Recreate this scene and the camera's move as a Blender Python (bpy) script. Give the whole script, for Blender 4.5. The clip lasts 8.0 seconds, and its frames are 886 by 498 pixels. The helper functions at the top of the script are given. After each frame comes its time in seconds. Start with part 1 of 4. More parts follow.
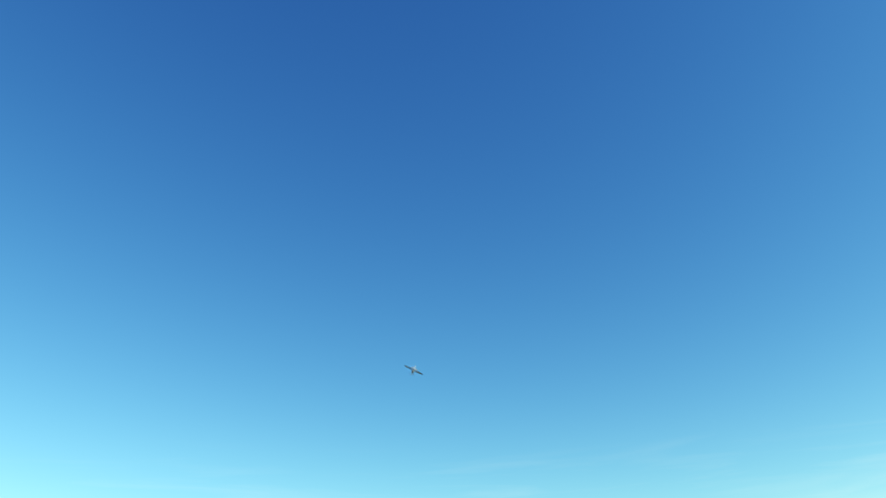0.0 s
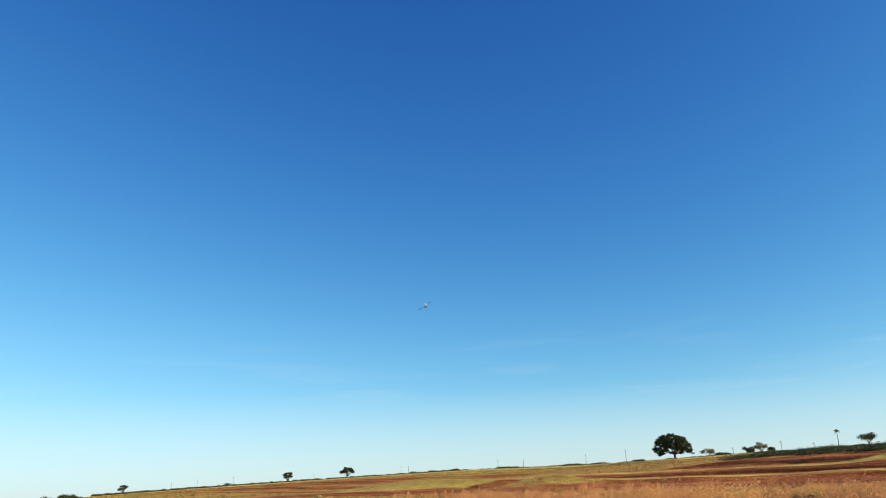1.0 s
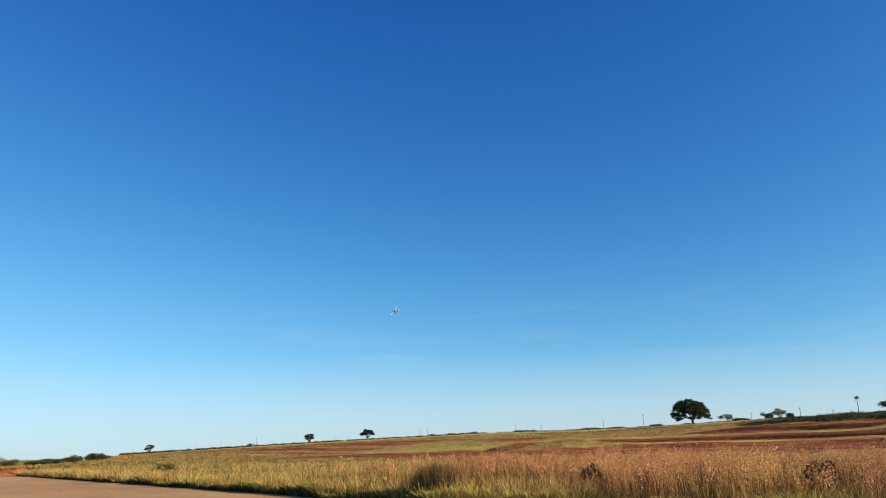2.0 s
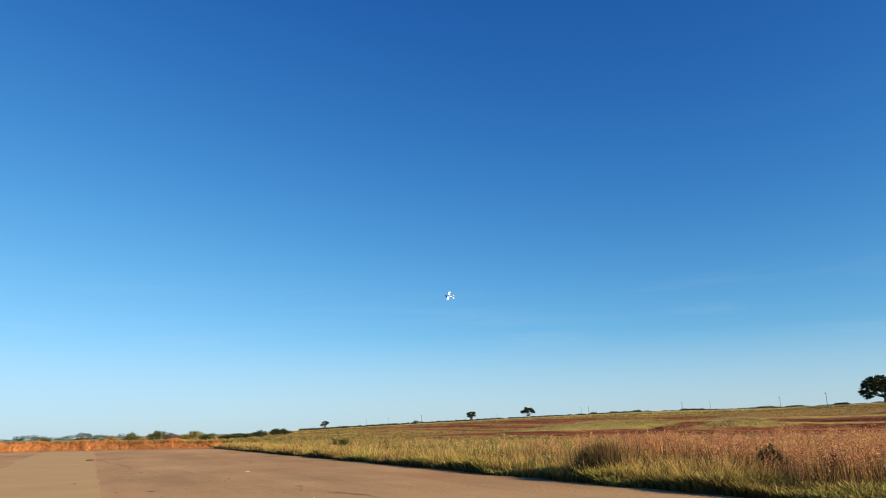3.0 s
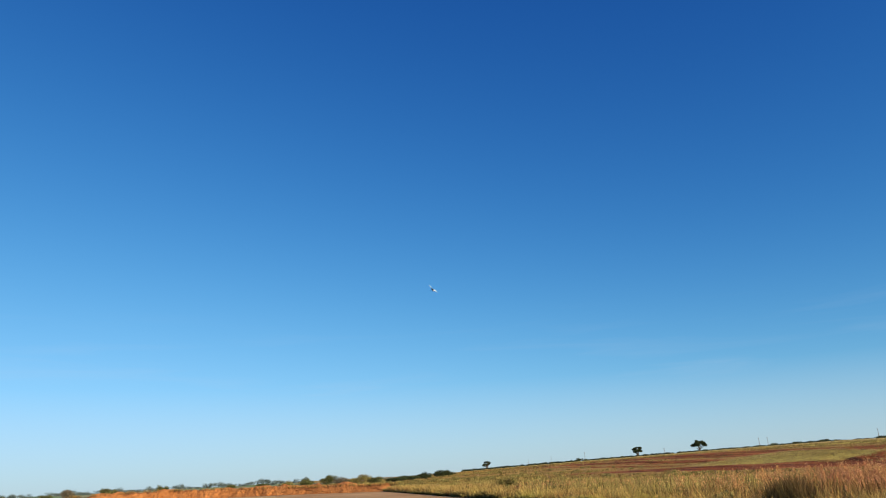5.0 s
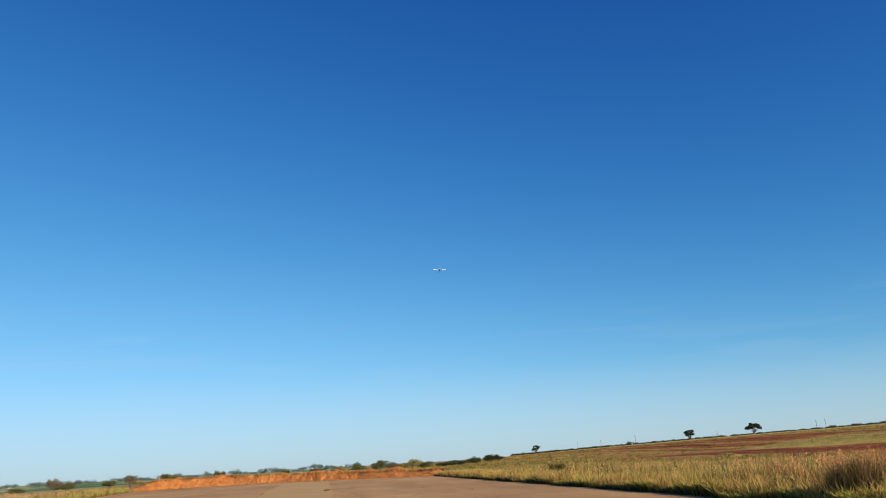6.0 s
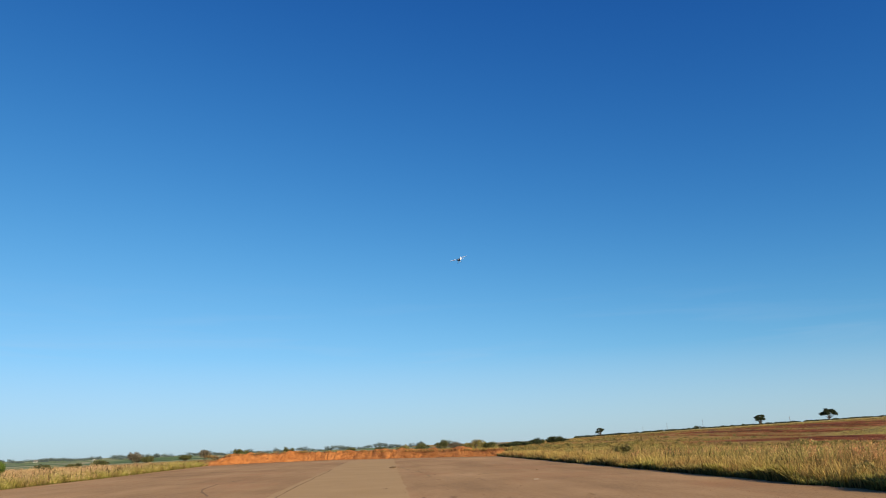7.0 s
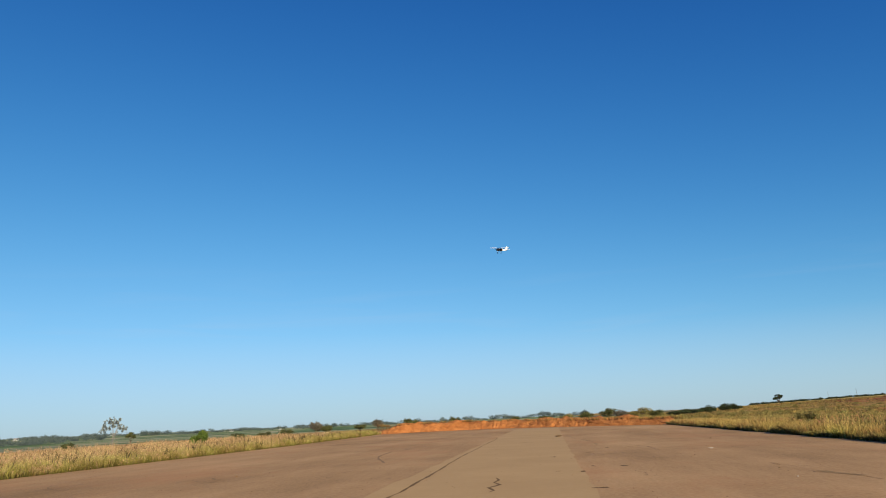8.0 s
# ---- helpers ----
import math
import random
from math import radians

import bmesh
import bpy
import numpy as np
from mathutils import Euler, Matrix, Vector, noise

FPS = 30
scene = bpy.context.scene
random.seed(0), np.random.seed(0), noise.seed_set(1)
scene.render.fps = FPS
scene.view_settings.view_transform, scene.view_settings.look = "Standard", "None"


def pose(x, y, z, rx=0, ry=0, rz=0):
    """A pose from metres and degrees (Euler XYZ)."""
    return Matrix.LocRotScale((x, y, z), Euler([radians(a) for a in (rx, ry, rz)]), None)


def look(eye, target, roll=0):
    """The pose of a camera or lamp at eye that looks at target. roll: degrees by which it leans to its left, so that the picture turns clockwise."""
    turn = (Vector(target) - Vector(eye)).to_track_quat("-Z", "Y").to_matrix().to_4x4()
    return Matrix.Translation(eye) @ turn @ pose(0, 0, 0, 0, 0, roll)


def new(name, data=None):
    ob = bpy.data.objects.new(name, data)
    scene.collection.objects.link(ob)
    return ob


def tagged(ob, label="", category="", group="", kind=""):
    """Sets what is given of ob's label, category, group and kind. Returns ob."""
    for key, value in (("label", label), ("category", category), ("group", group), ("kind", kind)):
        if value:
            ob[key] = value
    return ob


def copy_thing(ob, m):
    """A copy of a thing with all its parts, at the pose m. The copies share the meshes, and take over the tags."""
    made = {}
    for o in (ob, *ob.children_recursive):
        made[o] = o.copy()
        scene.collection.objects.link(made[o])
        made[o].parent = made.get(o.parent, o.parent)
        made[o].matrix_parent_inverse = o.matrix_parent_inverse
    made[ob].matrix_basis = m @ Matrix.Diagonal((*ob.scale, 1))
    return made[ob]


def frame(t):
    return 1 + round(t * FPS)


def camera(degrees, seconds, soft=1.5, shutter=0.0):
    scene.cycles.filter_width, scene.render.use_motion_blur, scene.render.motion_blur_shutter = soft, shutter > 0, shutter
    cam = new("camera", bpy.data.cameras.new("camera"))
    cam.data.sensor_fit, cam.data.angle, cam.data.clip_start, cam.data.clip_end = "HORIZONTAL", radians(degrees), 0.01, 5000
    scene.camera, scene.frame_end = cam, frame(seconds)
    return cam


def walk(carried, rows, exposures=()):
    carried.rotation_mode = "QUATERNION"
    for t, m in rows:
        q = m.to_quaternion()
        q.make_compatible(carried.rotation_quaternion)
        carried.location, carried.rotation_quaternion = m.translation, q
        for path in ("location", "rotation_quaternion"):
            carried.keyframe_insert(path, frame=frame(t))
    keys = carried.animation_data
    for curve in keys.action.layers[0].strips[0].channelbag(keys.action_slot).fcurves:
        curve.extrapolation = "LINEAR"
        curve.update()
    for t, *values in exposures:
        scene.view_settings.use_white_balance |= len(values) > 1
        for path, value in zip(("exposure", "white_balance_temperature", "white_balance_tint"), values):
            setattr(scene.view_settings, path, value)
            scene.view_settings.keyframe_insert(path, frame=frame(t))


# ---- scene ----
# The place: an earth-brown paved apron with grass verges, a red earth bank at
# its end, terraced red soil rising to a ridge, and a model airplane overhead.
EYE = Vector((0.0, 0.0, 1.65))


def aim(x, y, z, yaw, pitch, roll):
    """The pose of the eye: its place, turned by yaw (to the left), tilted up and rolled."""
    return pose(x, y, z) @ pose(0, 0, 0, 90 + pitch, 0, yaw) @ pose(0, 0, 0, 0, 0, roll)


# a standing person turns to follow the airplane and sways half a step to the left
cam = camera(63.6, 8.0, soft=1.0)
PATH = [
    (0.0, aim(0.50, -0.10, 1.62, -50.00, 27.33, -2.86)), (0.3, aim(0.50, -0.10, 1.62, -49.30, 24.83, -2.76)),
    (0.5, aim(0.50, -0.10, 1.62, -48.70, 22.93, -2.66)), (0.6, aim(0.50, -0.10, 1.62, -48.38, 21.88, -2.61)),
    (0.7, aim(0.50, -0.10, 1.62, -48.00, 20.53, -2.46)), (0.8, aim(0.50, -0.10, 1.62, -48.05, 19.23, -2.52)),
    (0.9, aim(0.50, -0.10, 1.62, -48.70, 18.33, -2.86)), (1.0, aim(0.50, -0.10, 1.62, -47.88, 18.12, -2.45)),
    (1.1, aim(0.50, -0.10, 1.62, -47.20, 18.11, -2.10)), (1.2, aim(0.50, -0.10, 1.62, -47.05, 17.84, -1.96)),
    (1.7, aim(0.50, -0.10, 1.62, -46.65, 16.05, -2.0)), (2.3, aim(0.49, -0.10, 1.62, -44.18, 14.25, -1.97)),
    (2.5, aim(0.48, -0.10, 1.62, -41.00, 13.40, -1.79)), (2.8, aim(0.45, -0.11, 1.63, -37.36, 13.49, -1.85)),
    (3.0, aim(0.42, -0.11, 1.63, -33.58, 14.10, -1.42)), (3.2, aim(0.40, -0.12, 1.63, -30.23, 14.78, -1.90)),
    (3.5, aim(0.38, -0.13, 1.62, -28.33, 16.31, -2.39)), (3.8, aim(0.36, -0.13, 1.62, -26.79, 16.90, -2.17)),
    (4.0, aim(0.35, -0.13, 1.62, -25.46, 17.47, -2.26)), (4.2, aim(0.34, -0.13, 1.62, -25.61, 18.48, -2.54)),
    (4.5, aim(0.31, -0.12, 1.63, -23.76, 17.29, -2.24)), (4.7, aim(0.28, -0.11, 1.64, -22.68, 17.96, -2.86)),
    (5.1, aim(0.24, -0.09, 1.66, -21.4, 17.2, -2.85)), (5.8, aim(0.16, -0.06, 1.69, -19.44, 16.03, -2.75)),
    (6.0, aim(0.15, -0.05, 1.69, -17.86, 16.51, -3.20)), (6.3, aim(0.15, -0.05, 1.67, -17.30, 16.69, -3.04)),
    (6.5, aim(0.13, -0.05, 1.66, -16.78, 16.28, -3.04)), (7.0, aim(0.07, -0.03, 1.65, -12.66, 15.28, -2.13)),
    (7.3, aim(0.01, 0.0, 1.65, -9.43, 15.31, -1.30)), (7.5, aim(-0.02, 0.01, 1.64, -7.06, 14.85, -1.28)),
    (7.7, aim(-0.02, 0.01, 1.65, -4.01, 14.76, -1.68)), (8.0, aim(0.0, 0.0, 1.65, 0.0, 13.43, -2.45)),
]
EXPOSURES = [(0.0, 1.48, 9300, -4), (0.6, 1.22, 8100, 0), (1.0, 1.06, 7250, 8), (2.5, 0.79, 6600, 10), (4.0, 0.64, 6500, 10),
             (6.0, 0.58, 6450, 10), (7.0, 0.52, 6400, 10), (8.0, 0.46, 6350, 10)]
walk(cam, PATH, EXPOSURES)

# ---- light ----
SUN_AZ, SUN_EL = 158.0, 23.0
world = bpy.data.worlds.new("sky")
scene.world = world
world.use_nodes = True
wn, wl = world.node_tree.nodes, world.node_tree.links
sky = wn.new("ShaderNodeTexSky")
sky.sky_type, sky.sun_disc = "NISHITA", False
sky.sun_elevation, sky.sun_rotation = radians(SUN_EL), radians(SUN_AZ)
sky.altitude, sky.air_density, sky.dust_density, sky.ozone_density = 600, 0.92, 0.6, 3.0
# deepen the clear dry-season blue, channel by channel
split, join = wn.new("ShaderNodeSeparateColor"), wn.new("ShaderNodeCombineColor")
wl.new(sky.outputs[0], split.inputs[0])
for k, (power, gain, soft_top) in enumerate(((2.1, 0.298, 0.064), (1.63, 0.675, 0.073), (1.0, 1.46, 0.058))):
    up, by, over, quotient = (wn.new("ShaderNodeMath") for _ in range(4))
    up.operation, by.operation, over.operation, quotient.operation = "POWER", "MULTIPLY", "MULTIPLY_ADD", "DIVIDE"
    up.inputs[1].default_value, by.inputs[1].default_value = power, gain
    over.inputs[1].default_value, over.inputs[2].default_value = soft_top, 1.0
    wl.new(split.outputs[k], up.inputs[0])
    wl.new(up.outputs[0], by.inputs[0])
    wl.new(up.outputs[0], over.inputs[0])
    wl.new(by.outputs[0], quotient.inputs[0])
    wl.new(over.outputs[0], quotient.inputs[1])
    wl.new(quotient.outputs[0], join.inputs[k])
# thin streaks of cirrus and the pale haze low over the horizon
co = wn.new("ShaderNodeTexCoord")
stretch = wn.new("ShaderNodeMapping")
stretch.inputs["Scale"].default_value, stretch.inputs["Rotation"].default_value = (2.2, 2.2, 26.0), (0.0, radians(3), 0.0)
wisp = wn.new("ShaderNodeTexNoise")
wisp.inputs["Scale"].default_value, wisp.inputs["Detail"].default_value, wisp.inputs["Distortion"].default_value = 1.6, 5, 0.6
thin, low, haze = (wn.new("ShaderNodeMapRange") for _ in range(3))
both, all_of, veil = wn.new("ShaderNodeMath"), wn.new("ShaderNodeMath"), wn.new("ShaderNodeMix")
for node, a, b, c, d in ((thin, 0.50, 0.82, 0.0, 0.30), (low, 0.03, 0.22, 1.0, 0.0), (haze, 0.0, 0.12, 0.5, 0.0)):
    for key, value in (("From Min", a), ("From Max", b), ("To Min", c), ("To Max", d)):
        node.inputs[key].default_value = value
height_of = wn.new("ShaderNodeSeparateXYZ")
both.operation, all_of.operation, veil.data_type = "MULTIPLY", "MAXIMUM", "RGBA"
wl.new(co.outputs["Generated"], stretch.inputs["Vector"])
wl.new(co.outputs["Generated"], height_of.inputs[0])
wl.new(stretch.outputs[0], wisp.inputs["Vector"])
wl.new(wisp.outputs["Fac"], thin.inputs["Value"])
wl.new(height_of.outputs["Z"], low.inputs["Value"])
wl.new(thin.outputs[0], both.inputs[0])
wl.new(low.outputs[0], both.inputs[1])
wl.new(height_of.outputs["Z"], haze.inputs["Value"])
wl.new(both.outputs[0], all_of.inputs[0])
wl.new(haze.outputs[0], all_of.inputs[1])
wl.new(all_of.outputs[0], veil.inputs[0])
wl.new(join.outputs[0], veil.inputs[6])
veil.inputs[7].default_value = (4.9, 5.5, 6.5, 1)
wl.new(veil.outputs[2], wn["Background"].inputs["Color"])
wn["Background"].inputs["Strength"].default_value = 0.078
sun_data = bpy.data.lights.new("sun", "SUN")
sun_data.energy, sun_data.angle, sun_data.color = 5.0, radians(0.53), (1.0, 0.81, 0.55)
sun = new("sun", sun_data)
a, e = radians(SUN_AZ), radians(SUN_EL)
sun_way = Vector((math.sin(a) * math.cos(e), math.cos(a) * math.cos(e), math.sin(e)))
sun.matrix_world = look(sun_way * 50, (0, 0, 0))


# ---- materials ----
def material(name, roughness=0.85, specular=0.2):
    m = bpy.data.materials.new(name)
    m.use_nodes = True
    b = m.node_tree.nodes["Principled BSDF"]
    b.inputs["Roughness"].default_value = roughness
    b.inputs["Specular IOR Level"].default_value = specular
    return m, m.node_tree.nodes, m.node_tree.links, b


def ramp(nodes, stops):
    r = nodes.new("ShaderNodeValToRGB")
    r.color_ramp.elements[0].position, r.color_ramp.elements[0].color = stops[0][0], (*stops[0][1], 1)
    r.color_ramp.elements[1].position, r.color_ramp.elements[1].color = stops[-1][0], (*stops[-1][1], 1)
    for p, c in stops[1:-1]:
        r.color_ramp.elements.new(p).color = (*c, 1)
    return r


def noise_node(nodes, links, coord, scale, detail=6, rough=0.6, stretch=None, distortion=0.0):
    n = nodes.new("ShaderNodeTexNoise")
    n.inputs["Scale"].default_value, n.inputs["Detail"].default_value = scale, detail
    n.inputs["Roughness"].default_value, n.inputs["Distortion"].default_value = rough, distortion
    if stretch:
        mp = nodes.new("ShaderNodeMapping")
        mp.inputs["Scale"].default_value = stretch
        links.new(coord, mp.inputs["Vector"])
        coord = mp.outputs[0]
    links.new(coord, n.inputs["Vector"])
    return n.outputs["Fac"]


def mix(nodes, links, fac, a, b, kind="MIX"):
    n = nodes.new("ShaderNodeMix")
    n.data_type, n.blend_type = "RGBA", kind
    for socket, value in ((n.inputs[0], fac), (n.inputs[6], a), (n.inputs[7], b)):
        if isinstance(value, (int, float)):
            socket.default_value = value
        elif isinstance(value, tuple):
            socket.default_value = (*value, 1)
        else:
            links.new(value, socket)
    return n.outputs[2]


def math_node(nodes, links, op, a, b=0.0, clamp=False):
    n = nodes.new("ShaderNodeMath")
    n.operation, n.use_clamp = op, clamp
    for i, v in enumerate((a, b)):
        if isinstance(v, (int, float)):
            n.inputs[i].default_value = v
        else:
            links.new(v, n.inputs[i])
    return n.outputs[0]


def bump(nodes, links, b, height, distance, strength=1.0):
    n = nodes.new("ShaderNodeBump")
    n.inputs["Strength"].default_value, n.inputs["Distance"].default_value = strength, distance
    links.new(height, n.inputs["Height"])
    links.new(n.outputs[0], b.inputs["Normal"])


def surface(name, low, high, scale, roughness=0.85, fine=0.0, bump_depth=0.0, specular=0.2):
    """Two-tone material with a coarse and a fine grain."""
    m, nodes, links, b = material(name, roughness, specular)
    co = nodes.new("ShaderNodeTexCoord").outputs["Object"]
    big = noise_node(nodes, links, co, scale)
    small = noise_node(nodes, links, co, fine or scale * 9, 8, 0.7)
    fac = math_node(nodes, links, "ADD", math_node(nodes, links, "MULTIPLY", big, 0.6), math_node(nodes, links, "MULTIPLY", small, 0.4))
    r = ramp(nodes, [(0.3, low), (0.7, high)])
    links.new(fac, r.inputs[0])
    links.new(r.outputs[0], b.inputs["Base Color"])
    if bump_depth:
        bump(nodes, links, b, small, bump_depth)
    return m


def blades(name, root, mid, tip, spread=0.45, translucent=0.35):
    """Leaves or stalks: colour from root to tip, the darker root end partly painted shade, varied blade by blade, some
    light through them.
    """
    m, nodes, links, b = material(name, 0.7, 0.15)
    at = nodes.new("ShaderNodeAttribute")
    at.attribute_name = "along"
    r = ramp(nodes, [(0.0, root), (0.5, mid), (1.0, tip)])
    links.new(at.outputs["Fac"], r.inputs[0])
    geo = nodes.new("ShaderNodeNewGeometry")
    co = nodes.new("ShaderNodeTexCoord").outputs["Object"]
    patch = noise_node(nodes, links, co, 0.35, 3)
    hsv = nodes.new("ShaderNodeHueSaturation")
    rand = geo.outputs["Random Per Island"]
    val = math_node(nodes, links, "ADD", math_node(nodes, links, "MULTIPLY", rand, spread), 1 - spread / 2)
    val = math_node(nodes, links, "MULTIPLY", val, math_node(nodes, links, "ADD", patch, 0.5))
    hue = math_node(nodes, links, "ADD", math_node(nodes, links, "MULTIPLY", patch, 0.10), 0.45)
    links.new(hue, hsv.inputs["Hue"])
    links.new(val, hsv.inputs["Value"])
    links.new(r.outputs[0], hsv.inputs["Color"])
    links.new(hsv.outputs[0], b.inputs["Base Color"])
    t = nodes.new("ShaderNodeBsdfTranslucent")
    links.new(hsv.outputs[0], t.inputs["Color"])
    mx = nodes.new("ShaderNodeMixShader")
    mx.inputs[0].default_value = translucent
    links.new(b.outputs[0], mx.inputs[1])
    links.new(t.outputs[0], mx.inputs[2])
    links.new(mx.outputs[0], nodes["Material Output"].inputs["Surface"])
    return m


def ground_material():
    m, nodes, links, b = material("earth_and_grass", 0.95, 0.1)
    co = nodes.new("ShaderNodeTexCoord").outputs["Object"]
    streak = noise_node(nodes, links, co, 0.05, 8, 0.65, (1.0, 0.25, 1.0))
    fine = noise_node(nodes, links, co, 1.1, 8, 0.75)
    mid = noise_node(nodes, links, co, 0.16, 6, 0.7, (1.0, 0.45, 1.0))
    layers = noise_node(nodes, links, co, 0.22, 8, 0.75, (1.0, 0.08, 1.0))
    clump = noise_node(nodes, links, co, 0.5, 6, 0.75, (1.0, 0.6, 1.0))
    soil = ramp(nodes, [(0.40, (0.06, 0.018, 0.008)), (0.48, (0.17, 0.046, 0.016)), (0.54, (0.31, 0.095, 0.032)), (0.62, (0.50, 0.24, 0.11))])
    links.new(math_node(nodes, links, "ADD", math_node(nodes, links, "MULTIPLY", layers, 0.75), math_node(nodes, links, "MULTIPLY", fine, 0.25)), soil.inputs[0])
    dry = ramp(nodes, [(0.32, (0.12, 0.072, 0.022)), (0.5, (0.33, 0.20, 0.062)), (0.7, (0.52, 0.37, 0.12))])
    links.new(math_node(nodes, links, "ADD", math_node(nodes, links, "MULTIPLY", clump, 0.6), math_node(nodes, links, "MULTIPLY", fine, 0.4)), dry.inputs[0])
    lush = ramp(nodes, [(0.36, (0.20, 0.155, 0.04)), (0.5, (0.47, 0.37, 0.095)), (0.66, (0.66, 0.54, 0.16))])
    links.new(math_node(nodes, links, "ADD", math_node(nodes, links, "MULTIPLY", clump, 0.6), math_node(nodes, links, "MULTIPLY", streak, 0.4)), lush.inputs[0])
    crop = ramp(nodes, [(0.38, (0.085, 0.14, 0.055)), (0.48, (0.15, 0.22, 0.09)), (0.55, (0.40, 0.36, 0.22)), (0.62, (0.11, 0.17, 0.075))])
    far = noise_node(nodes, links, co, 0.006, 2, 0.4, (0.8, 0.3, 1.0))
    links.new(far, crop.inputs[0])

    def mask(attribute, grain, width):
        at = nodes.new("ShaderNodeAttribute")
        at.attribute_name = attribute
        v = math_node(nodes, links, "ADD", at.outputs["Fac"], math_node(nodes, links, "MULTIPLY", math_node(nodes, links, "SUBTRACT", grain, 0.5), width))
        mr = nodes.new("ShaderNodeMapRange")
        mr.inputs["From Min"].default_value, mr.inputs["From Max"].default_value = 0.42, 0.58
        links.new(v, mr.inputs["Value"])
        return mr.outputs[0]

    c = mix(nodes, links, mask("lush", mid, 1.6), dry.outputs[0], lush.outputs[0])
    c = mix(nodes, links, mask("soil", clump, 0.9), c, soil.outputs[0])
    c = mix(nodes, links, mask("crop", far, 0.6), c, crop.outputs[0])
    links.new(c, b.inputs["Base Color"])
    bump(nodes, links, b, math_node(nodes, links, "ADD", clump, math_node(nodes, links, "ADD", fine, layers)), 0.8)
    return m


def pavement_material():
    m, nodes, links, b = material("dusty_asphalt", 0.95, 0.06)
    co = nodes.new("ShaderNodeTexCoord").outputs["Object"]
    big = noise_node(nodes, links, co, 0.07, 6, 0.6)
    streak = noise_node(nodes, links, co, 0.35, 8, 0.7, (1.0, 0.16, 1.0))
    fine = noise_node(nodes, links, co, 9.0, 8, 0.75)
    r = ramp(nodes, [(0.40, (0.23, 0.142, 0.07)), (0.5, (0.36, 0.224, 0.111)), (0.60, (0.475, 0.305, 0.155))])
    f = math_node(nodes, links, "ADD", math_node(nodes, links, "MULTIPLY", big, 0.45), math_node(nodes, links, "MULTIPLY", streak, 0.35))
    links.new(math_node(nodes, links, "ADD", math_node(nodes, links, "MULTIPLY", f, 0.8), math_node(nodes, links, "MULTIPLY", fine, 0.36)), r.inputs[0])
    spots = ramp(nodes, [(0.66, (0, 0, 0)), (0.74, (1, 1, 1))])
    links.new(noise_node(nodes, links, co, 1.3, 5, 0.6, (1.0, 0.5, 1.0)), spots.inputs[0])
    dust = ramp(nodes, [(0.5, (0, 0, 0)), (0.66, (1, 1, 1))])
    links.new(noise_node(nodes, links, co, 0.16, 6, 0.7, (1.0, 0.4, 1.0)), dust.inputs[0])
    c = mix(nodes, links, math_node(nodes, links, "MULTIPLY", dust.outputs[0], 0.5), r.outputs[0], (0.37, 0.18, 0.085))
    c = mix(nodes, links, math_node(nodes, links, "MULTIPLY", spots.outputs[0], 0.45), c, (0.12, 0.078, 0.045))
    links.new(c, b.inputs["Base Color"])
    bump(nodes, links, b, fine, 0.01)
    return m


GROUND = ground_material()
PAVING = pavement_material()
LANE = surface("worn_concrete", (0.36, 0.235, 0.112), (0.44, 0.295, 0.144), 0.3, 0.95, 6.0, 0.006, 0.08)
TAR = surface("tar", (0.11, 0.066, 0.032), (0.20, 0.125, 0.062), 1.5, 0.9, specular=0.05)
RUBBER = surface("rubber_marks", (0.18, 0.115, 0.062), (0.28, 0.178, 0.095), 2.0, 0.9, specular=0.05)
GRIT = surface("earth_crumbs", (0.13, 0.075, 0.038), (0.26, 0.155, 0.08), 3.0, 0.95, specular=0.05)
STAIN = surface("old_stains", (0.23, 0.145, 0.062), (0.30, 0.192, 0.082), 1.2, 0.9)
RED_EARTH = surface("red_earth", (0.26, 0.085, 0.024), (0.66, 0.28, 0.088), 0.9, 0.95, 4.0, 0.4, 0.1)
# dark lower half and yellow tips also paint the verge's shaded face and lit top
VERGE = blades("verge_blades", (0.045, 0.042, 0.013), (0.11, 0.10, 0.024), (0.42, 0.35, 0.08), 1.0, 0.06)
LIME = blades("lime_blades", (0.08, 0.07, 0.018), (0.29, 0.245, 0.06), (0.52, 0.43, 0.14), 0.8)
# brown clumps and weeds; also lowered to paint shade at the verge's foot
CLUMP = blades("dark_clump_and_shade", (0.022, 0.02, 0.009), (0.06, 0.048, 0.02), (0.17, 0.105, 0.042), 0.9, 0.1)
# brown undergrowth, darkened further to stand for shadow between the stalks
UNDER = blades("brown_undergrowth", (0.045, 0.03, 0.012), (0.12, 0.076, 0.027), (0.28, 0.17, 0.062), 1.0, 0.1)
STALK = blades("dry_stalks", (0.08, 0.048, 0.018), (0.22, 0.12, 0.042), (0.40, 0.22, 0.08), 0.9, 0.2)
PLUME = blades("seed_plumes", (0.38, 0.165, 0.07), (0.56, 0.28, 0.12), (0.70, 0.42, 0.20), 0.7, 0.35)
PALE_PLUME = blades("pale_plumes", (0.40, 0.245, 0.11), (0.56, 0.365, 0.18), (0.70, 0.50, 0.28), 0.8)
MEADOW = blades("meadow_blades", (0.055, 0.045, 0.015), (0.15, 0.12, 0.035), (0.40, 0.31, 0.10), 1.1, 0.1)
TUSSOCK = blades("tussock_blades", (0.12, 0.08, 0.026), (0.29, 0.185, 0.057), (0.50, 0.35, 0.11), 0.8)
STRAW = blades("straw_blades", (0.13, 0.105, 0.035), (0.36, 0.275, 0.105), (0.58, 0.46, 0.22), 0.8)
# leaf tones: the first colour darkens the inside of a crown as painted shade
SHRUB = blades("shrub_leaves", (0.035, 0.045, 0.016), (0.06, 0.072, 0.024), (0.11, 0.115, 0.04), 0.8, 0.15)
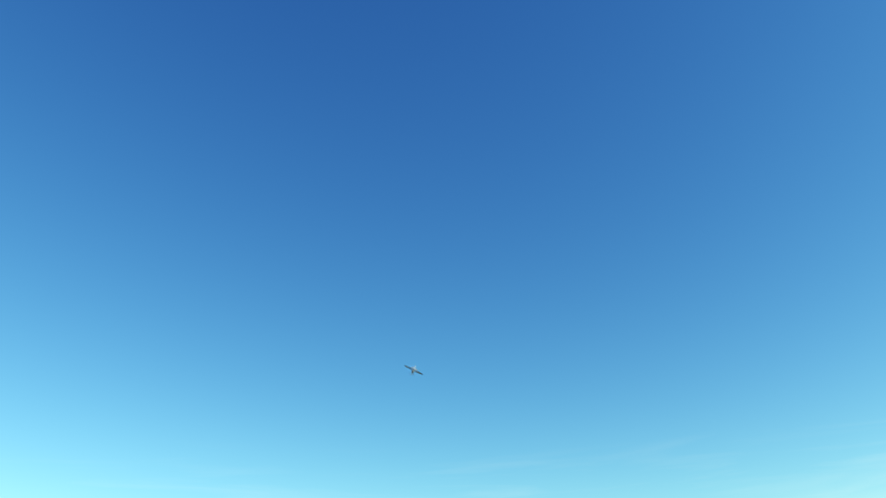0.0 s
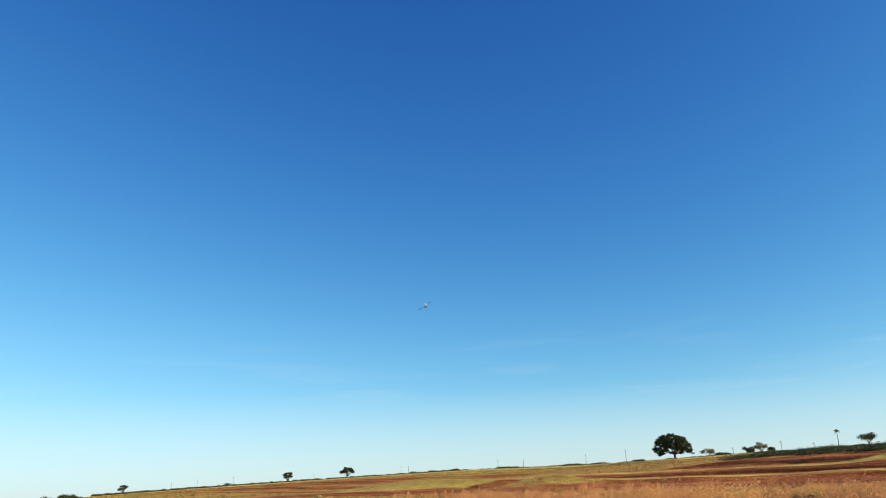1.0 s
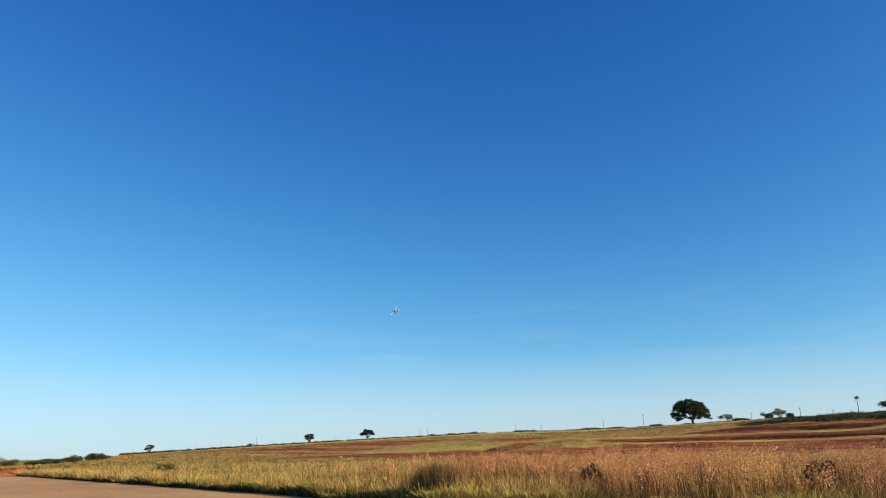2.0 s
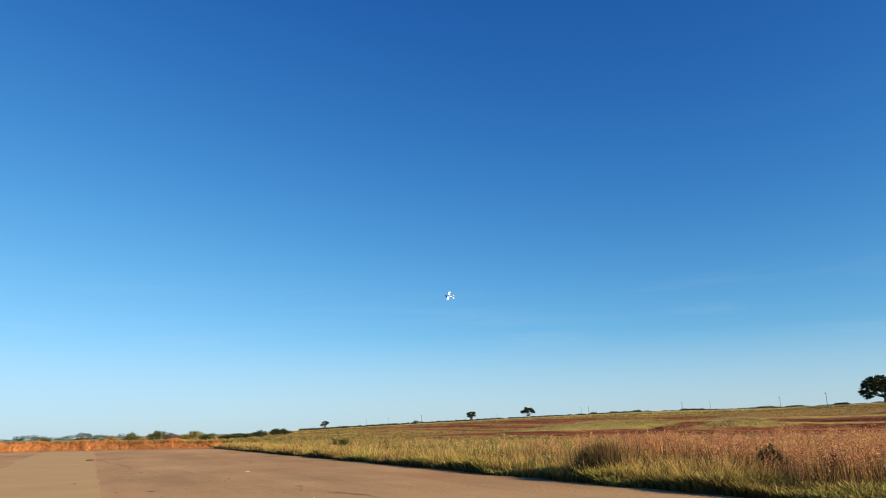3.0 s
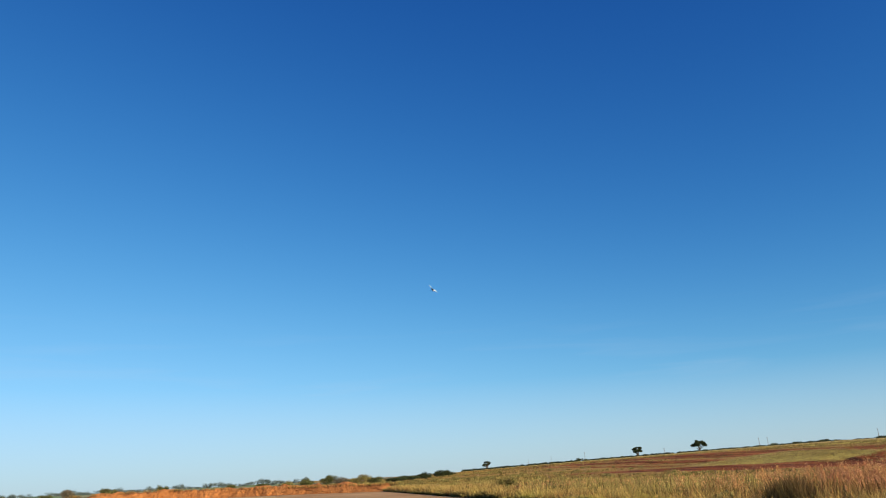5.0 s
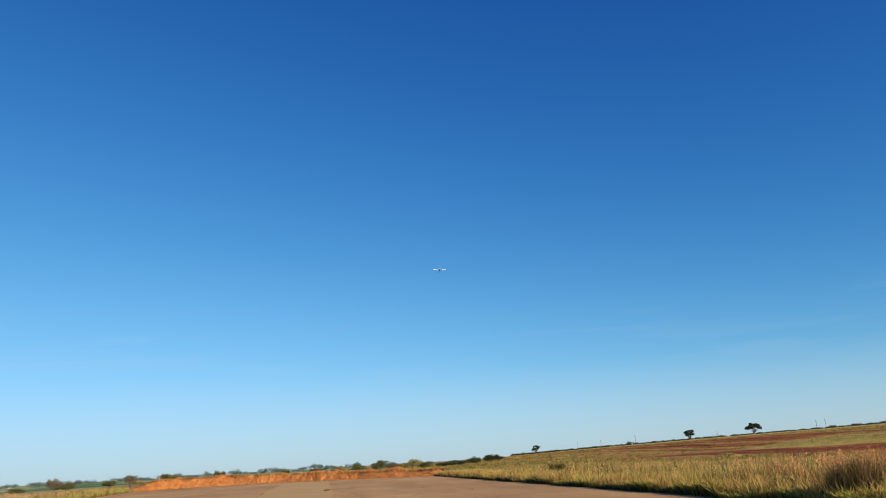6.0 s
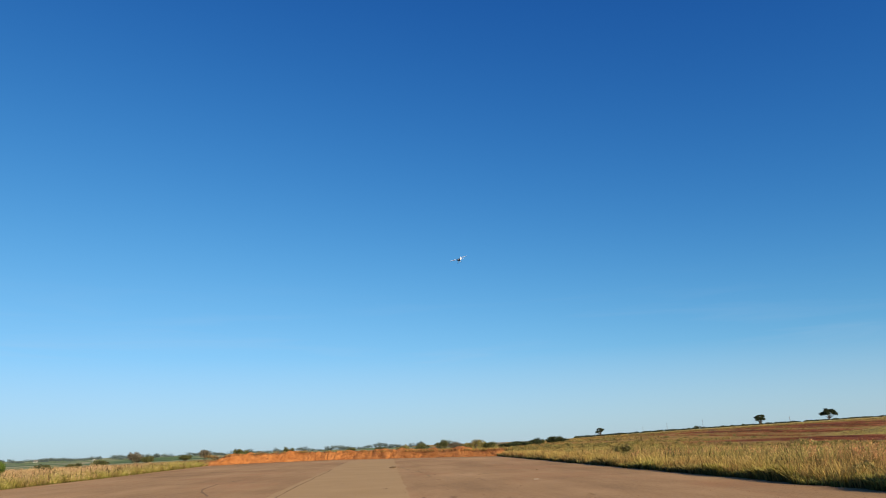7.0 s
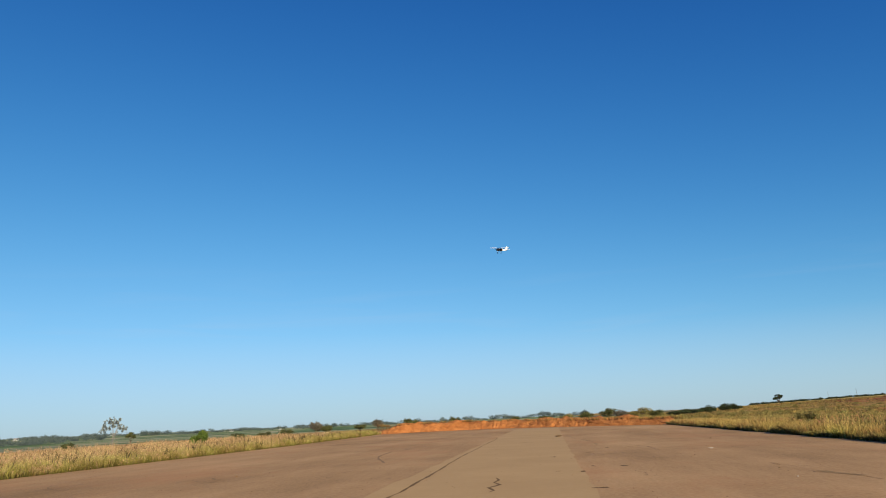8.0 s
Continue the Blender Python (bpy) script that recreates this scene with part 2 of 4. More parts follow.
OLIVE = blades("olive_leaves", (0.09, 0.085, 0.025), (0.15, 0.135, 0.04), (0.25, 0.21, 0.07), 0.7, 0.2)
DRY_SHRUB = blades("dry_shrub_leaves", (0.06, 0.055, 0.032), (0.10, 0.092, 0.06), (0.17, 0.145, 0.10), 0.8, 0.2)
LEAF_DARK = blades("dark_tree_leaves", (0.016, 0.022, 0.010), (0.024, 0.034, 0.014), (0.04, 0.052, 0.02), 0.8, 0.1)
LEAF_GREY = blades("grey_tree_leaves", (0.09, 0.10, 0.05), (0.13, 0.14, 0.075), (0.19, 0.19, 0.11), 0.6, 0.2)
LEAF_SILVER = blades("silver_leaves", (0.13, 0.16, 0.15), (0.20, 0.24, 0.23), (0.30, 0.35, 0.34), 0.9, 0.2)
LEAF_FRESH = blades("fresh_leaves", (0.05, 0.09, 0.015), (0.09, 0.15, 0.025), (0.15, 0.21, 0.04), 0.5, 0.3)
# far woods: aerial haze is put into this grey-blue leaf colour
LEAF_HAZED = blades("hazed_tree_leaves", (0.05, 0.075, 0.07), (0.075, 0.105, 0.10), (0.11, 0.14, 0.13), 0.4, 0.1)
BARK = surface("bark", (0.045, 0.035, 0.026), (0.13, 0.10, 0.075), 2.0, 0.95)
PALE_BARK = surface("pale_bark", (0.25, 0.22, 0.18), (0.42, 0.39, 0.33), 3.0, 0.9)
POLE_WOOD = surface("weathered_pole", (0.10, 0.085, 0.07), (0.2, 0.17, 0.14), 1.5, 0.9)
WHITE = surface("white_film", (0.80, 0.84, 0.90), (0.86, 0.90, 0.95), 2.0, 0.4, specular=0.5)
# black parts of the airplane, and the shade painted under its wings and belly
BLACK = surface("black_film_and_shade", (0.006, 0.009, 0.014), (0.011, 0.015, 0.022), 2.0, 0.6, specular=0.15)
BLUE = surface("blue_film", (0.05, 0.16, 0.36), (0.07, 0.20, 0.42), 2.0, 0.4, specular=0.5)
STEEL = surface("steel_wire", (0.35, 0.35, 0.36), (0.5, 0.5, 0.5), 5.0, 0.35, specular=0.6)
PAPER = surface("pale_litter", (0.42, 0.36, 0.28), (0.58, 0.52, 0.44), 4.0, 0.8)
WALLS = surface("limewash", (0.55, 0.52, 0.47), (0.72, 0.70, 0.65), 0.4, 0.9)
ROOFS = surface("weathered_roof", (0.28, 0.24, 0.21), (0.42, 0.37, 0.33), 0.6, 0.9)

# ---- the plan: s to the right of the apron's axis, v along it ----
TURN = radians(8.0)
RIGHT, LEFT = 13.5, -22.7
ALONG, ACROSS = np.array([math.sin(TURN), math.cos(TURN)]), np.array([math.cos(TURN), -math.sin(TURN)])
PLAN = pose(0, 0, 0, 0, 0, -8.0)
rng = np.random.default_rng(7)


def xy(s, v):
    return s * ACROSS[0] + v * ALONG[0], s * ACROSS[1] + v * ALONG[1]


def sv(x, y):
    return x * ACROSS[0] + y * ACROSS[1], x * ALONG[0] + y * ALONG[1]


def polar(az, r):
    """x, y at a bearing in degrees to the right of straight ahead, and a distance."""
    return r * math.sin(radians(az)), r * math.cos(radians(az))


def smooth(a, b, x):
    t = np.clip((np.asarray(x, float) - a) / (b - a), 0, 1)
    return t * t * (3 - 2 * t)


def end_of_apron(s):
    return np.interp(s, [-60, -24.3, -20, -13, -6, 1.5, 8, 13.5, 30], [98, 102, 107.5, 111, 110.5, 104, 97.5, 91.5, 80])


def left_edge(v):
    return np.interp(v, [-60, 60, 101, 120], [LEFT, LEFT, LEFT - 1.7, LEFT - 2.4])


def hump(s, v, s0, v0, ws, wv, h):
    return h * np.exp(-((s - s0) / ws) ** 2 - ((v - v0) / wv) ** 2)


def height(s, v):
    s, v = np.asarray(s, float), np.asarray(v, float)
    u = s - RIGHT
    ridge = np.interp(v, [-400, 130, 156, 217, 298, 450, 616, 770, 1000, 1500, 2500], [1.02, 1.0, 0.94, 0.85, 0.96, 0.88, 0.74, 0.58, 0.32, 0.1, 0.05])
    stepped = np.interp(u, [0, 60, 96, 100, 116, 117.2, 122, 134, 135.2, 141, 148, 160, 250, 275, 500, 1500, 4500], [0, 0, -0.1, 0.05, 0.02, 0.6, 0.98, 0.7, 1.55, 1.9, 2.4, 2.35, 7.4, 7.6, 7.2, 7.0, 9.0])
    # a steep cut in the upper slope, only at the near end
    stepped = stepped + np.interp(u, [163, 164.6, 184, 215], [0, 1.25, 0.75, 0]) * (1 - smooth(95, 135, v))
    plain = np.interp(u, [0, 25, 60, 150, 250, 275, 500, 1500, 4500], [0, 0, 0.9, 4.0, 7.4, 7.6, 7.2, 7.0, 9.0])
    w = smooth(180, 380, v)
    z = (stepped * (1 - w) + plain * w) * ridge
    # spoil heaps on the lower terrace
    z = z + hump(s, v, 122, 112, 8, 8, 2.1) + hump(s, v, 130, 165, 8, 34, 2.3) + hump(s, v, 122, 134, 6, 6, -0.9)
    z = z + hump(s, v, 168, 55, 9, 8, 2.6) + hump(s, v, 205, 45, 16, 60, 1.2)
    # the open country on the other side sinks a little, then rises to the skyline
    d = np.clip(LEFT - 22 - s, 0, None)
    z = z + np.interp(d, [0, 60, 300, 800, 2300, 3000, 4500], [0, -0.8, -5.0, -7.5, -4.5, -5.0, -4.0])
    beyond = np.clip(v - 170, 0, None) * (1 - smooth(0, 200, u))
    z = z + np.interp(beyond, [0, 100, 500, 2500, 4500], [0, -0.5, -2.0, -4.0, -3.0]) * smooth(-400, -20, s)
    return z


def zxy(x, y):
    return float(height(*sv(x, y)))


def mesh_object(name, verts, faces, mat, parent=None, attributes=(), smooth_faces=False):
    me = bpy.data.meshes.new(name)
    me.from_pydata(verts.tolist() if hasattr(verts, "tolist") else verts, [], faces.tolist() if hasattr(faces, "tolist") else faces)
    for key, values in attributes:
        me.attributes.new(key, "FLOAT", "POINT").data.foreach_set("value", np.asarray(values, np.float32))
    me.materials.append(mat)
    if smooth_faces:
        me.polygons.foreach_set("use_smooth", [True] * len(me.polygons))
    ob = new(name, me)
    ob.parent = parent
    return ob


def part(name, bm, mat, parent=None, label="", smooth_faces=False):
    me = bpy.data.meshes.new(name)
    bmesh.ops.recalc_face_normals(bm, faces=bm.faces)
    bm.to_mesh(me)
    bm.free()
    me.materials.append(mat)
    if smooth_faces:
        me.polygons.foreach_set("use_smooth", [True] * len(me.polygons))
    ob = new(name, me)
    ob.parent = parent
    return tagged(ob, label)


# ---- ground ----
def ground():
    ss = np.concatenate([-np.geomspace(4600, 60, 34), np.arange(-56, RIGHT + 40, 4.0), np.arange(RIGHT + 40, RIGHT + 285, 2.5), RIGHT + np.geomspace(290, 4600, 26)])
    ss = np.unique(np.concatenate([ss, RIGHT + np.array([163.8, 115.9, 116.6, 117.3, 118.5, 122, 133.9, 134.6, 135.3, 136.5, 141, 148, 163, 164.5, 166, 167.2])]))
    vv = np.concatenate([-np.geomspace(4600, 45, 16), np.arange(-40, 420, 4.5), np.geomspace(425, 4600, 44)])
    S, V = np.meshgrid(ss, vv)
    Z = height(S, V)
    rough = np.array([noise.noise((a * 0.11, b * 0.07, 0.3)) + 0.5 * noise.noise((a * 0.3, b * 0.22, 4.1)) for a, b in zip(S.ravel(), V.ravel())]).reshape(S.shape)
    U = S - RIGHT
    Z = Z + rough * 0.26 * smooth(30, 70, U) * (1 - smooth(400, 700, U)) - 0.03
    verts = np.stack([S, V, Z], -1).reshape(-1, 3)
    n, k = S.shape
    i = np.arange(n * k).reshape(n, k)
    faces = np.stack([i[:-1, :-1], i[:-1, 1:], i[1:, 1:], i[1:, :-1]], -1).reshape(-1, 4)
    # bare soil: a broad lower band, a narrower cut above it, and the earth round the apron's end
    soil = smooth(52, 66, U) * (1 - smooth(143, 150, U)) * (1 - smooth(140, 270, V)) * 0.95
    soil = np.maximum(soil, smooth(156, 161, U) * (1 - smooth(174, 182, U)) * (1 - smooth(100, 140, V)))
    soil = np.maximum(soil, 0.78 * smooth(95, 125, U) * (1 - smooth(190, 208, U)) * smooth(150, 220, V) * (1 - smooth(520, 700, V)))
    for u0, w0, most in ((120.3, 2.4, 0.97), (145.5, 3.6, 0.95)):
        soil = soil * (1 - most * np.exp(-((U - u0) / w0) ** 2))
    heap = np.exp(-((S - 122) / 10) ** 2 - ((V - 112) / 9) ** 2) + np.exp(-((S - 130) / 12) ** 2 - ((V - 165) / 34) ** 2)
    soil = soil * (1 - np.clip(heap * 1.4, 0, 1))
    soil = np.maximum(soil, 1.2 * np.exp(-((S - 125) / 9) ** 2 - ((V - 134) / 7) ** 2))
    soil = np.maximum(soil, np.exp(-((S - 168) / 9) ** 2 - ((V - 55) / 8) ** 2))
    near_end = (1 - smooth(0, 9, np.abs(V - end_of_apron(S) - 3))) * (1 - smooth(13, 17, S)) * smooth(-30, -25, S)
    soil = np.maximum(soil, near_end)
    lush = np.clip(heap, 0, 1) * 0.9 + 0.25 * smooth(15, 40, U) * (1 - smooth(150, 230, U)) * smooth(60, 160, V)
    for u0, w0 in ((120.3, 2.4), (145.5, 3.6)):
        lush = np.maximum(lush, 0.62 * np.exp(-((U - u0) / w0) ** 2) * (1 - smooth(150, 260, V)))
    lush = np.maximum(lush, smooth(196, 204, U) * (1 - smooth(242, 247, U)) * (1 - smooth(90, 140, V)))
    lush = np.maximum(lush, smooth(214, 224, U) * (1 - smooth(247, 251, U)) * smooth(160, 260, V))
    crop = np.maximum(smooth(-70, -110, S), smooth(300, 420, V) * (1 - smooth(-10, 120, U)))
    ob = mesh_object("ground", verts, faces, GROUND, None, [("soil", soil.ravel()), ("lush", lush.ravel()), ("crop", crop.ravel())], True)
    ob.matrix_basis = PLAN
    tagged(ob, "red soil and dry grassland rising to a low ridge", "ground", kind="structure")


def strip(points, widths, z, name, mat, parent):
    """A thin band along points (s, v), ragged by its widths."""
    P = np.array(points, float)
    D = np.gradient(P, axis=0)
    D /= np.linalg.norm(D, axis=1)[:, None]
    N = np.stack([D[:, 1], -D[:, 0]], 1)
    verts = []
    for p, n_, w in zip(P, N, widths):
        for side in (-1, 1):
            verts.append((*(p + n_ * side * w / 2), z))
    faces = [(2 * i, 2 * i + 1, 2 * i + 3, 2 * i + 2) for i in range(len(P) - 1)]
    return mesh_object(name, verts, faces, mat, parent)


def wander(a, b, n, amount, bend=0.0):
    a, b = np.array(a, float), np.array(b, float)
    t = np.linspace(0, 1, n)[:, None]
    side = np.array([(b - a)[1], -(b - a)[0]]) / np.linalg.norm(b - a)
    w = np.cumsum(rng.normal(0, amount, n))
    w -= np.linspace(w[0], w[-1], n)
    return a + (b - a) * t + side * (w[:, None] + bend * np.sin(t * math.pi))


def apron():
    ends = np.linspace(LEFT - 1.7, RIGHT, 40)
    outline = [(RIGHT + 0.12 * math.sin(v * 1.7) + rng.normal(0, 0.08), v) for v in np.arange(-60, 90.5, 1.2)]
    outline += [(s, float(end_of_apron(s)) + rng.normal(0, 0.25)) for s in ends[::-1]]
    outline += [(left_edge(v) + rng.normal(0, 0.12), v) for v in np.arange(100.5, -61, -1.5)]
    bm = bmesh.new()
    top = [bm.verts.new((*p, 0.0)) for p in outline]
    low = [bm.verts.new((*p, -0.15)) for p in outline]
    bm.faces.new(top)
    for i in range(len(top)):
        j = (i + 1) % len(top)
        bm.faces.new((top[i], low[i], low[j], top[j]))
    bmesh.ops.triangulate(bm, faces=bm.faces)
    ob = part("pavement", bm, PAVING)
    ob.matrix_basis = PLAN
    tagged(ob, "dusty brown asphalt apron with worn tyre marks", "pavement", kind="structure")
    # a slightly paler lane with its crack
    n = 60
    lane = mesh_object("lane", [(s, v, 0.004) for v in np.linspace(8, 100, n) for s in (-4.3 + rng.normal(0, 0.05) - 0.008 * v, 0.55 + 0.45 * math.exp(-v / 25) + rng.normal(0, 0.05))],
                       [(2 * i, 2 * i + 1, 2 * i + 3, 2 * i + 2) for i in range(n - 1)], LANE, ob)
    tagged(lane, "paler worn concrete lane")
    gap = np.clip(rng.normal(0.5, 0.5, 110), 0.1, 1.6)
    strip(wander((-3.65, 12), (-4.7, 62), 110, 0.02), 0.02 + 0.085 * gap, 0.008, "crack", TAR, ob)
    strip([(-1.72, 21.0), (-1.58, 20.2), (-1.66, 19.5), (-1.45, 18.8), (-1.68, 18.1), (-1.5, 17.4), (-1.58, 17.0)], [0.02, 0.08, 0.05, 0.09, 0.10, 0.06, 0.02], 0.008, "crack", TAR, ob)
    strip(wander((-9.3, 41.5), (-7.1, 30.2), 14, 0.03, 0.5), 0.05 + 0.10 * rng.random(14), 0.008, "tyre_mark", RUBBER, ob)
    strip(wander((-9.2, 45), (-7.4, 42), 14, 0.03, 0.4), 0.08 + 0.08 * rng.random(14), 0.008, "tyre_mark", RUBBER, ob)
    for s0, v0, s1, v1, bend, w0 in ((-12.2, 25.5, -10.8, 23.2, 0.3, 0.07), (-12.5, 24.4, -10.7, 22.4, 0.3, 0.09), (-17.2, 23.6, -14.3, 20.8, 0.5, 0.12),
                                     (-17.7, 25.1, -18.7, 28.5, 0.1, 0.09), (-15.2, 30.0, -13.6, 33.0, 0.1, 0.05), (-13.8, 33.5, -13.0, 37.0, 0.1, 0.06), (-8.0, 24.0, -7.2, 26.5, 0.2, 0.05)):
        strip(wander((s0, v0), (s1, v1), 20, 0.03, bend), w0 * np.clip(rng.normal(0.7, 0.5, 20), 0.05, 1.6) * np.sin(np.linspace(0.1, 3.0, 20)), 0.008, "tyre_mark", RUBBER, ob)
    strip(wander((0.75, 17.3), (1.12, 17.4), 8, 0.02), 0.06 + 0.10 * rng.random(8), 0.008, "tar_patch", TAR, ob)
    for _ in range(34):
        s, v = rng.normal(2.2, 1.0), 22 + 26 * rng.random() ** 1.3
        w = rng.uniform(0.03, 0.14)
        strip(wander((s, v), (s + rng.normal(0, 0.2), v + rng.uniform(0.1, 0.7)), 6, 0.04), w * np.clip(rng.normal(1, 0.5, 6), 0.1, 2) * [0.2, 1, 1, 1, 0.8, 0.1], 0.008, "tar_spot", TAR if w > 0.09 else RUBBER, ob)
    strip(wander((0.8, 62), (2.2, 40), 22, 0.08), 0.3 * np.clip(rng.normal(0.4, 0.4, 22), 0.02, 1), 0.006, "stain", STAIN, ob)
    for s0, v0, s1, v1 in ((6.3, 23.4, 6.9, 21.6), (6.4, 20.2, 7.0, 17.6), (3.6, 41, 4.4, 33), (2.2, 22, 2.6, 20)):
        strip(wander((s0, v0), (s1, v1), 14, 0.08), 0.01 + 0.05 * rng.random(14), 0.008, "crack", RUBBER, ob)
    ss = np.linspace(RIGHT, LEFT - 1.5, 90)
    spill = strip([(a, float(end_of_apron(a)) - 0.5) for a in ss], 1.6 + 0.9 * rng.random(90), 0.012, "earth_spill", RED_EARTH, ob)
    tagged(spill, "orange earth washed onto the apron")
    for _ in range(16):
        s, v = rng.uniform(-18, 13), rng.uniform(12, 70)
        w = rng.uniform(0.1, 0.3)
        strip(wander((s, v), (s + rng.normal(0, 0.6), v + w * 6), 14, 0.06), w * np.clip(rng.normal(0.6, 0.4, 14), 0.05, 1.4), 0.006, "stain", STAIN, ob)


def lump(name, size, mat, label, category, place, seed, group="", flat=0.35):
    bm = bmesh.new()
    bmesh.ops.create_icosphere(bm, subdivisions=2, radius=0.5)
    for w in bm.verts:
        k = 1 + 0.5 * noise.noise(w.co * 2.2 + Vector((seed * 7.3, 0, 0)))
        w.co = Vector((w.co.x * size[0] * k, w.co.y * size[1] * k, max(w.co.z + flat, 0) * size[2] * k))
    ob = part(name, bm, mat)
    x, y = xy(*place)
    ob.matrix_basis = pose(x, y, 0.0, 0, 0, seed * 40)
    return tagged(ob, label, category, group)


def bank():
    """The low cut bank of red earth across the apron's end."""
    out = np.array([0.0, 0.15, 0.3, 0.5, 0.7, 0.9, 1.1, 1.35, 1.7, 2.4, 3.6, 6.0, 10.0]) * 1.8
    up = np.array([-0.1, 0.06, 0.16, 0.34, 0.52, 0.70, 0.86, 0.97, 1.0, 0.97, 0.85, 0.55, -0.1])
    ss = np.linspace(LEFT - 2.6, RIGHT + 1.0, 330)
    rows = len(out)
    verts, faces = [], []
    for s in ss:
        v0 = float(end_of_apron(s)) + 0.5 * noise.noise((s * 0.3, 2.2, 0))
        top = float(np.interp(s, [-29, -16, 0, 13.5], [1.15, 1.45, 1.2, 1.0])) * (0.3 + 0.7 * float(smooth(LEFT - 2.8, LEFT + 0.5, s)))
        top *= 1 + 0.28 * noise.noise((s * 0.45, 7.7, 0)) + 0.16 * noise.noise((s * 1.6, 3.7, 0))
        for j in range(rows):
            inner = 1.0 if 0 < j < rows - 1 else 0.0
            k = noise.noise((s * 0.9, j * 0.45, 3.0)) * 0.5 + noise.noise((s * 2.4, j * 0.8, 6.0)) * 0.3 + noise.noise((s * 5.5, j * 1.6, 9.0)) * 0.16
            gully = 0.30 * noise.noise((s * 1.0, 21.0, 0.30 * j)) + 0.22 * noise.noise((s * 2.6, 31.0, 0.45 * j))
            slump = 0.5 * max(0.0, noise.noise((s * 0.35, 12.0, 1.0)))
            x, y = xy(s, v0 + out[j] * (1 + slump) + inner * (k * 0.95 + gully) + 0.1)
            verts.append((x, y, up[j] * top + inner * k * 0.3 - 0.02))
    for i in range(len(ss) - 1):
        for j in range(rows - 1):
            a0 = i * rows + j
            faces.append((a0, a0 + rows, a0 + rows + 1, a0 + 1))
    ob = mesh_object("earth_bank", np.array(verts), faces, RED_EARTH)
    tagged(ob, "low eroded bank of bare orange-red earth across the apron's end", "earth bank", kind="structure")


# ---- grass ----
def tuft_mesh(name, x, y, z, h, w, lean, mat, label, category="grass", bend=0.5, plume=None, plume_mat=None, flecks=16, fleck=0.035):
    """Blades as tapered bent strips of three triangles; plume: size of a feathery head at each tip."""
    n = len(x)
    ang, face = rng.uniform(0, 2 * math.pi, n), rng.uniform(0, math.pi, n)
    dx, dy = np.cos(ang) * lean * h, np.sin(ang) * lean * h
    wx, wy = np.cos(face) * w / 2, np.sin(face) * w / 2
    P = np.zeros((n, 5, 3))
    P[:, 0] = np.stack([x - wx, y - wy, z - 0.05], 1)
    P[:, 1] = np.stack([x + wx, y + wy, z - 0.05], 1)
    mx, my, mz = x + dx * (1 - bend) * 0.5, y + dy * (1 - bend) * 0.5, z + h * 0.55
    P[:, 2] = np.stack([mx - wx * 0.8, my - wy * 0.8, mz], 1)
    P[:, 3] = np.stack([mx + wx * 0.8, my + wy * 0.8, mz], 1)
    P[:, 4] = np.stack([x + dx, y + dy, z + h], 1)
    i = np.arange(n)[:, None] * 5
    F = np.concatenate([i + np.array([[0, 1, 3]]), i + np.array([[0, 3, 2]]), i + np.array([[2, 3, 4]])])
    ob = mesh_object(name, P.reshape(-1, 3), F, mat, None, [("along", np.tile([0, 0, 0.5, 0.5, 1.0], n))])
    tagged(ob, label, category, kind="stuff")
    if plume is not None:
        # each head is a loose cloud of small flecks round the tip
        has = np.repeat(np.nonzero(plume > 0.04)[0], flecks)
        m = len(has)
        size = plume[has]
        c = P[has, 4] + rng.normal(0, 1, (m, 3)) * np.stack([size * 0.15, size * 0.15, size * 0.34], 1) - np.stack([0 * size, 0 * size, size * 0.3], 1)
        a1 = rng.normal(0, 1, (m, 3)) * [1, 1, 1.5]
        a1 /= np.linalg.norm(a1, axis=1)[:, None]
        b1 = np.cross(a1, rng.normal(0, 1, (m, 3)))
        b1 /= np.linalg.norm(b1, axis=1)[:, None]
        ln = (fleck * rng.uniform(0.6, 1.4, m) * (w[has] / w.mean()) ** 0.7)[:, None]
        Q = np.stack([c - a1 * ln, c + b1 * ln * 0.4, c + a1 * ln, c - b1 * ln * 0.4], 1)
        F = np.arange(m * 4).reshape(-1, 4)
        ob = mesh_object("seed_plumes", Q.reshape(-1, 3), F, plume_mat or PLUME, None, [("along", np.repeat(rng.random(m), 4))])
        tagged(ob, "feathery seed heads of the tall dry grass", "seed heads", kind="stuff")


def scatter(n, s0, s1, v0, v1, near=0.0):
    """Random s, v; near > 0 crowds them towards v0."""
    v = v0 + (v1 - v0) * rng.random(n) ** (1 + near)
    return rng.uniform(s0, s1, n), v


def patchy(s, v, scale, seed):
    return np.array([noise.noise((a * scale, b * scale, seed)) for a, b in zip(s, v)])


